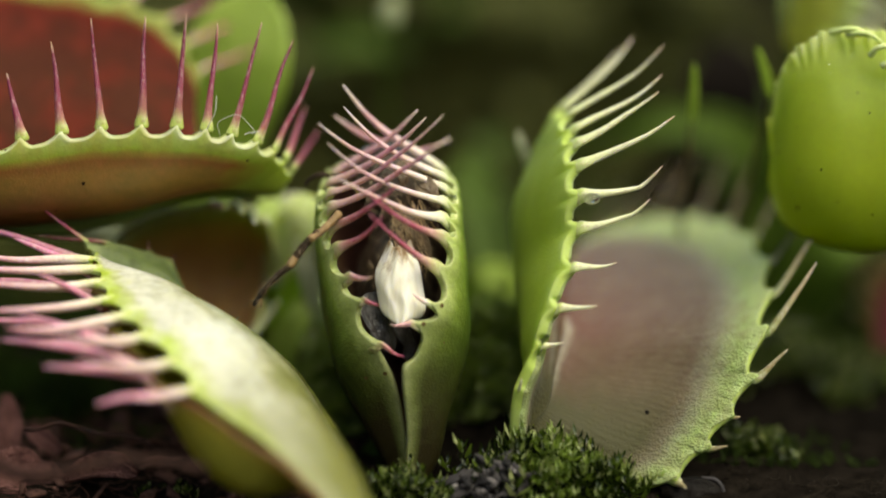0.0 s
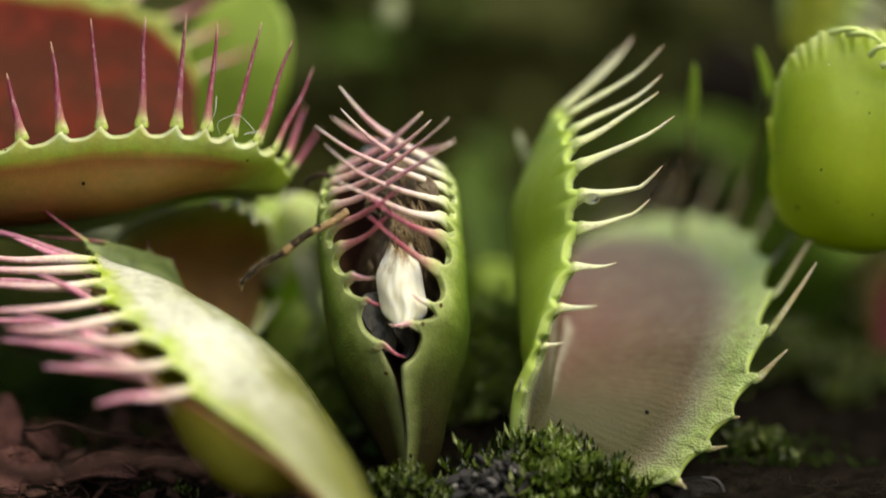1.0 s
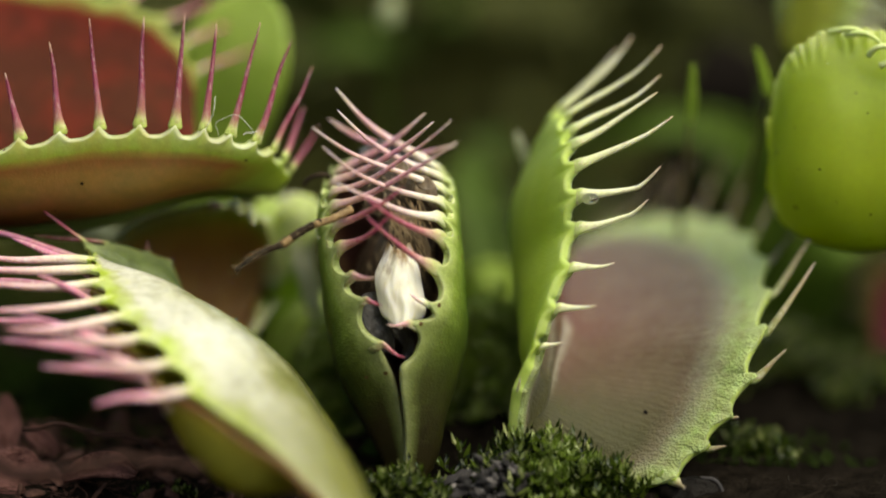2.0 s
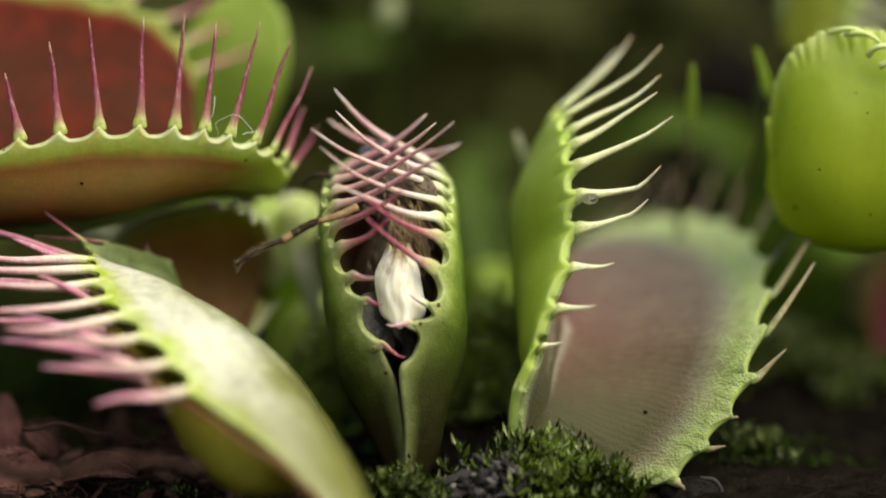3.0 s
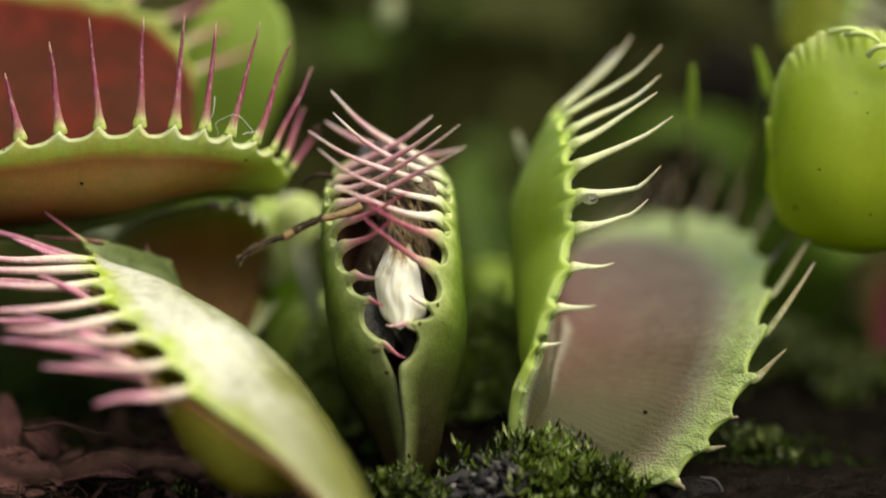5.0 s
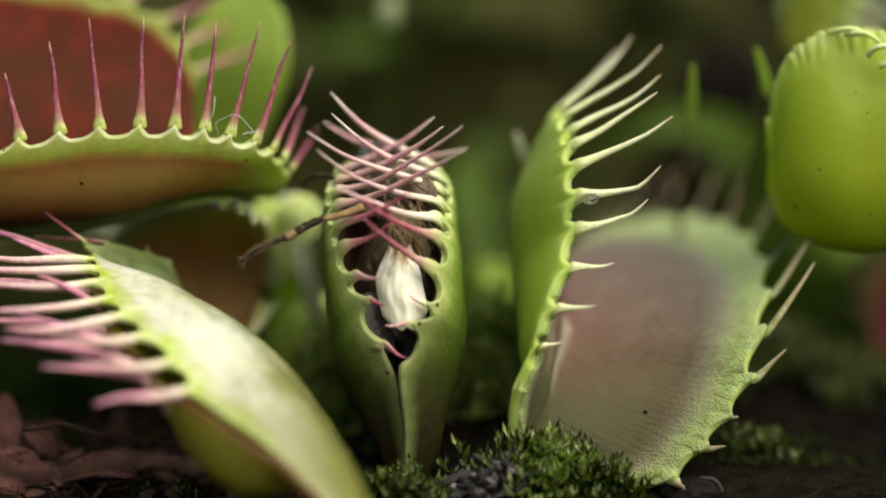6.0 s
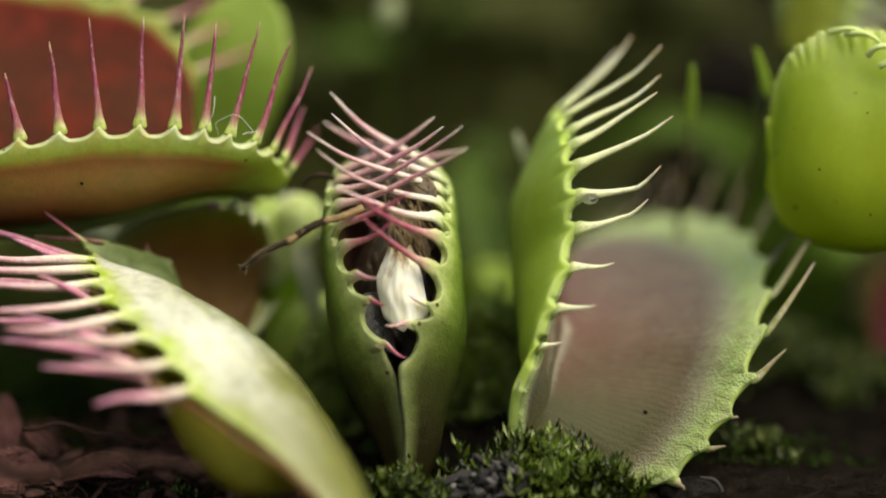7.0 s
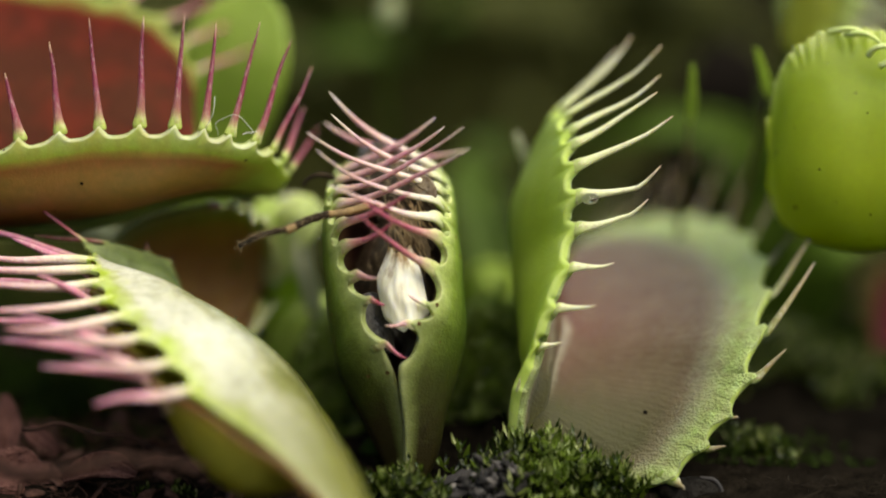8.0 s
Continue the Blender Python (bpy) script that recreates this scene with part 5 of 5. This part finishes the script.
tagged(part("seed_husk", v, f, m_husk, None, mm(13.84, -3.39, -0.53)), "shiny black-brown seed husk on the soil", "seed")
v, f = cord([mm(14.53, -3.26, 0.56), mm(15.31, -3.57, 0.53), mm(15.72, -3.71, -0.15), mm(15.69, -3.93, -1.17)], 0.13, 20, 6, 0.05, 2, 0.9)
tagged(part("husk_rim", v, f, m_bark, None, mm(14.53, -3.26, 0.56)), "pale curled strip on the black husk", "husk")
v, f = ball(mm(-25.34, 0.01, -1.36), (3.6, 2.2, 2.6), (0, 24, 0), 40, 50, 0.5)
tagged(part("dead_leaf", v, f, m_dead, None, mm(-25.34, 0.01, -1.36)), "dull reddish dead leaf lump on the peat", "dead leaf")


def dead_leaf(pts, width, label):
    """A withered leaf: a curled sheet with a torn edge."""
    n, m = 26, 14
    vs, fs = [], []
    for side in (0, 1):
        for i in range(n + 1):
            p = spline(pts, i / n)
            d = (spline(pts, min(1, i / n + 0.03)) - spline(pts, max(0, i / n - 0.03))).normalized()
            a = d.cross(Vector((0, -0.8, 0.6))).normalized()
            b = a.cross(d)
            for j in range(m + 1):
                q = 2 * j / m - 1
                w = width * MM * (0.25 + 0.75 * math.sin(math.pi * (i + 1) / (n + 2))) * (1 + 0.5 * noise.noise(p * 400 + Vector((q * 2, 0, 0))))
                vs.append(p + a * q * w / 2 + b * (w * 0.22 * q * q + 0.5 * MM * noise.noise(p * 300 + a * q * 2) + (0.08 - 0.16 * side) * MM))
    w, o = m + 1, (n + 1) * (m + 1)
    for i in range(n):
        for j in range(m):
            a = i * w + j
            fs += [(a, a + 1, a + w + 1, a + w), (o + a, o + a + w, o + a + w + 1, o + a + 1)]
        a = i * w
        fs += [(a, a + w, o + a + w, o + a), (a + m, o + a + m, o + a + m + w, a + m + w)]
    return tagged(part("dead_leaf", vs, fs, m_dead, None, pts[0]), label, "dead leaf")


dead_leaf([mm(-26.99, 2.00, -1.33), mm(-25.79, 3.00, 0.43), mm(-25.79, 4.50, 1.65), mm(-26.40, 6.00, 2.69)], 1.6, "withered reddish leaf curling up from the peat")
dead_leaf([mm(-24.69, 4.00, 1.17), mm(-24.11, 3.40, 0.83), mm(-23.32, 3.00, 0.36), mm(-22.80, 3.00, -0.13)], 1.3, "torn reddish-brown leaf scrap on the peat")
dead_leaf([mm(-21.54, -2.00, 0.01), mm(-20.32, -1.50, 0.45), mm(-18.71, -1.50, 0.58), mm(-17.35, -2.00, 0.34)], 1.6, "dull brown leaf scrap on the peat")
v, f = cord([mm(-23.30, -4.03, 3.64), mm(-19.99, -4.96, 4.09), mm(-17.35, -6.05, 3.78), mm(-15.05, -7.17, 3.34), mm(-13.84, -7.17, 3.34)], 0.12, 30, 6, 0.3, 3, 0.8)
tagged(part("root_thread", v, f, m_root, None, mm(-23.30, -4.03, 3.64)), "thin reddish root thread", "root")
v, f = cord([mm(-23.81, -14.91, 5.38), mm(-19.58, -15.03, 4.83), mm(-15.79, -13.97, 4.99), mm(-11.80, -14.07, 4.51)], 0.34, 40, 7, 0.7, 9, 0.8)
tagged(part("root_thread", v, f, m_root, None, mm(-23.81, -14.91, 5.38)), "rough brown dead stalk over the peat", "root")


def litter(name, centre, spread, count, length, r, mat, seed, label, category):
    """Loose fibres lying crosswise on the soil."""
    rnd = random.Random(seed)
    pcs = []
    for i in range(count):
        x, y = centre.x + rnd.gauss(0, spread[0]) * MM, centre.y + rnd.gauss(0, spread[1]) * MM
        w, L = rnd.uniform(0, 6.283), length * rnd.uniform(0.4, 1.3) * MM
        pts = []
        for k in range(4):
            px, py = x + math.cos(w + 0.4 * k) * L * k / 3, y + math.sin(w + 0.4 * k) * L * k / 3
            pts.append(Vector((px, py, height(px, py) + rnd.uniform(0.0, 0.5) * MM)))
        pcs.append(cord(pts, r * rnd.uniform(0.4, 1.2), 10, 5, 0.15, i, 0.5))
    v, f = merge(pcs)
    return tagged(part(name, v, f, mat, None), label, category, kind="stuff")


def flakes(name, centre, spread, count, size, mat, seed, label, category):
    """Small torn flakes lying at all angles on the soil."""
    rnd = random.Random(seed)
    vs, fs = [], []
    for _ in range(count):
        x, y = centre.x + rnd.gauss(0, spread[0]) * MM, centre.y + rnd.gauss(0, spread[1]) * MM
        rot = Euler((rnd.gauss(0, 0.5), rnd.gauss(0, 0.5), rnd.uniform(0, 6.28))).to_matrix()
        L, wide = size * rnd.uniform(0.3, 1.4) * MM, rnd.uniform(0.3, 0.8)
        at = Vector((x, y, height(x, y) + rnd.uniform(0.05, 0.4) * MM))
        o, n = len(vs), 7
        ring = [rot @ Vector((math.cos(6.283 * k / n) * L * rnd.uniform(0.5, 1), math.sin(6.283 * k / n) * L * wide * rnd.uniform(0.5, 1), L * rnd.uniform(-0.15, 0.15))) for k in range(n)]
        lift = rot @ Vector((0, 0, 0.12 * MM))
        vs += [at + p for p in ring] + [at + p * 0.9 + lift for p in ring]
        fs += [tuple(range(o, o + n))[::-1], tuple(range(o + n, o + 2 * n))] + [(o + k, o + (k + 1) % n, o + n + (k + 1) % n, o + n + k) for k in range(n)]
    return tagged(part(name, vs, fs, mat, None), label, category, kind="stuff")


litter("peat_fibres", mm(-21.55, -0.06, 3.09), (9, 7), 420, 3.0, 0.04, m_litter, 91, "dark reddish-brown peat fibres on the soil", "soil litter")
flakes("leaf_crumbs", mm(-23.50, 0.01, 3.41), (9, 7), 240, 1.1, m_litter, 94, "reddish-brown dead leaf crumbs on the peat", "soil litter")
litter("peat_fibres", mm(16.75, -0.74, -0.08), (12, 7), 70, 1.6, 0.04, m_peat_chip, 92, "black-brown peat fibres on the soil", "soil litter")
litter("peat_fibres", mm(-2.68, -2.71, 0.24), (12, 6), 120, 1.6, 0.04, m_peat_chip, 93, "dark peat fibres among moss", "soil litter")
for x, y, z, rr in ((11.69, -0.28, 3.50, 0.13), (-20.53, 2.05, 16.38, 0.10), (24.48, 3.52, 20.23, 0.06), (21.76, 3.08, 17.01, 0.07), (24.78, 2.97, 14.38, 0.06)):
    v, f = ball(mm(x, y, z), (rr, rr * 0.7, rr * 0.9), (0, 30, 0), 8, 10, 0.4)
    tagged(part("soil_crumb", v, f, m_husk, None, mm(x, y, z)), "tiny black soil crumb stuck on a lobe", "soil crumb", "soil crumbs")
v, f = cord([mm(-13.33, 1.39, 19.52), mm(-12.83, 1.10, 20.59), mm(-12.70, 1.29, 21.46)], 0.02, 16, 5, 0.1, 2, 1)
v2, f2 = cord([mm(-12.76, 1.36, 19.39), mm(-12.51, 1.00, 20.12), mm(-11.56, 1.02, 20.22), mm(-10.60, 0.94, 19.81), mm(-10.97, 1.33, 19.27), mm(-11.45, 1.28, 19.02), mm(-10.78, 1.09, 19.56), mm(-10.38, 1.25, 19.86)], 0.016, 90, 5, 0.9, 4, 1)
v, f = merge([(v, f), (v2, f2)])
tagged(part("fibre", v, f, m_fibre, None, mm(-12.76, 1.36, 19.39)), "fine white fluff fibre caught on the teeth", "fibre")


# ---- what moves: the lobes and teeth close, the insect's leg lifts, its wing slips
TIMES = (0, 0.5, 1.0, 1.5, 2.2, 3.0, 3.5, 4.0, 4.5, 5.2, 6.0, 6.5, 7.0, 7.5, 8.0)
SHUT = (0, 0.17, 0.26, 0.36, 0.47, 0.565, 0.63, 0.67, 0.74, 0.85, 0.94, 0.945, 0.945, 0.96, 1.0)


def swing(ob, degrees):
    """Key a turn about the picture's depth axis, in the parent's space, with the closing."""
    home = ob.location.copy()
    walk(ob, [(t, Matrix.Translation(home) @ pose(0, 0, 0, 0, degrees * s, 0)) for t, s in zip(TIMES, SHUT)])


# joints of the lifted leg: knee, ankle, foot and claw tip
LEG = [(0.0, mm(-5.78, -0.56, 15.19), mm(-6.92, -1.36, 14.29), mm(-8.50, -1.96, 12.45), mm(-10.25, -1.76, 10.50), mm(-10.10, -1.93, 9.70)),
       (0.5, mm(-5.63, -0.55, 15.22), mm(-6.82, -1.34, 14.41), mm(-8.63, -1.90, 12.73), mm(-10.65, -1.78, 10.87), mm(-10.57, -1.85, 10.07)),
       (1.0, mm(-5.34, -0.54, 15.28), mm(-6.79, -1.30, 14.56), mm(-8.75, -1.79, 13.22), mm(-11.27, -1.78, 11.38), mm(-11.23, -1.67, 10.90)),
       (1.5, mm(-5.18, -0.52, 15.34), mm(-6.73, -1.27, 14.72), mm(-8.79, -1.74, 13.47), mm(-11.45, -1.76, 11.93), mm(-11.45, -1.56, 11.43)),
       (3.0, mm(-4.68, -0.49, 15.53), mm(-6.57, -1.22, 14.96), mm(-8.66, -1.65, 13.90), mm(-11.36, -1.66, 12.42), mm(-11.33, -1.46, 11.92)),
       (3.5, mm(-4.61, -0.49, 15.53), mm(-6.54, -1.21, 14.99), mm(-8.60, -1.62, 14.02), mm(-11.30, -1.62, 12.57), mm(-11.26, -1.42, 12.11)),
       (4.5, mm(-4.55, -0.48, 15.56), mm(-6.51, -1.20, 15.05), mm(-8.57, -1.60, 14.11), mm(-11.23, -1.59, 12.73), mm(-11.20, -1.38, 12.29)),
       (6.0, mm(-4.39, -0.49, 15.53), mm(-6.35, -1.20, 15.05), mm(-8.44, -1.62, 14.05), mm(-11.08, -1.61, 12.63), mm(-11.04, -1.40, 12.17)),
       (6.5, mm(-4.39, -0.49, 15.50), mm(-6.32, -1.22, 14.96), mm(-8.44, -1.66, 13.87), mm(-10.98, -1.68, 12.30), mm(-10.92, -1.48, 11.80)),
       (7.0, mm(-4.39, -0.50, 15.46), mm(-6.32, -1.23, 14.93), mm(-8.44, -1.67, 13.80), mm(-10.98, -1.70, 12.23), mm(-10.92, -1.50, 11.74)),
       (7.5, mm(-4.30, -0.49, 15.53), mm(-6.32, -1.20, 15.05), mm(-8.41, -1.62, 14.02), mm(-11.04, -1.62, 12.60), mm(-10.98, -1.42, 12.11)),
       (8.0, mm(-4.08, -0.47, 15.59), mm(-6.26, -1.16, 15.24), mm(-8.35, -1.53, 14.45), mm(-11.23, -1.43, 13.47), mm(-11.17, -1.23, 13.00))]


def along(a, b):
    """The pose at a with the x axis towards b."""
    x = (b - a).normalized()
    y = Vector((0, 1, 0))
    y = (y - x * y.dot(x)).normalized()
    z = x.cross(y)
    return Matrix.Translation(a) @ Matrix((x, y, z)).transposed().to_4x4()


def motions():
    swing(left_d, 2.5)
    swing(right_d, -1.1)
    for i, o in enumerate(left_teeth):
        swing(o, 4.5)
    for i, o in enumerate(right_teeth):
        swing(o, -1.5 - 0.25 * i)
    for k, piece in ((1, femur), (2, tibia), (3, tarsus), (4, claw)):
        walk(piece, [(row[0], along(row[k] - BUG, row[k + 1] - BUG)) for row in LEG])
    wing_home = wing.location.copy()
    walk(wing, [(t, Matrix.Translation(wing_home + mm(x, 0, z)) @ pose(0, 0, 0, 0, r, 0))
                for t, x, z, r in ((0, 0, 0, 0), (0.5, 0, -0.08, 0), (1.0, 0.06, -0.12, -0.5), (3.0, 0.06, -0.16, -1), (4.5, 0.06, -0.18, -1), (6.0, 0.13, -0.26, -2), (8.0, 0.19, -0.34, -3))])


motions()
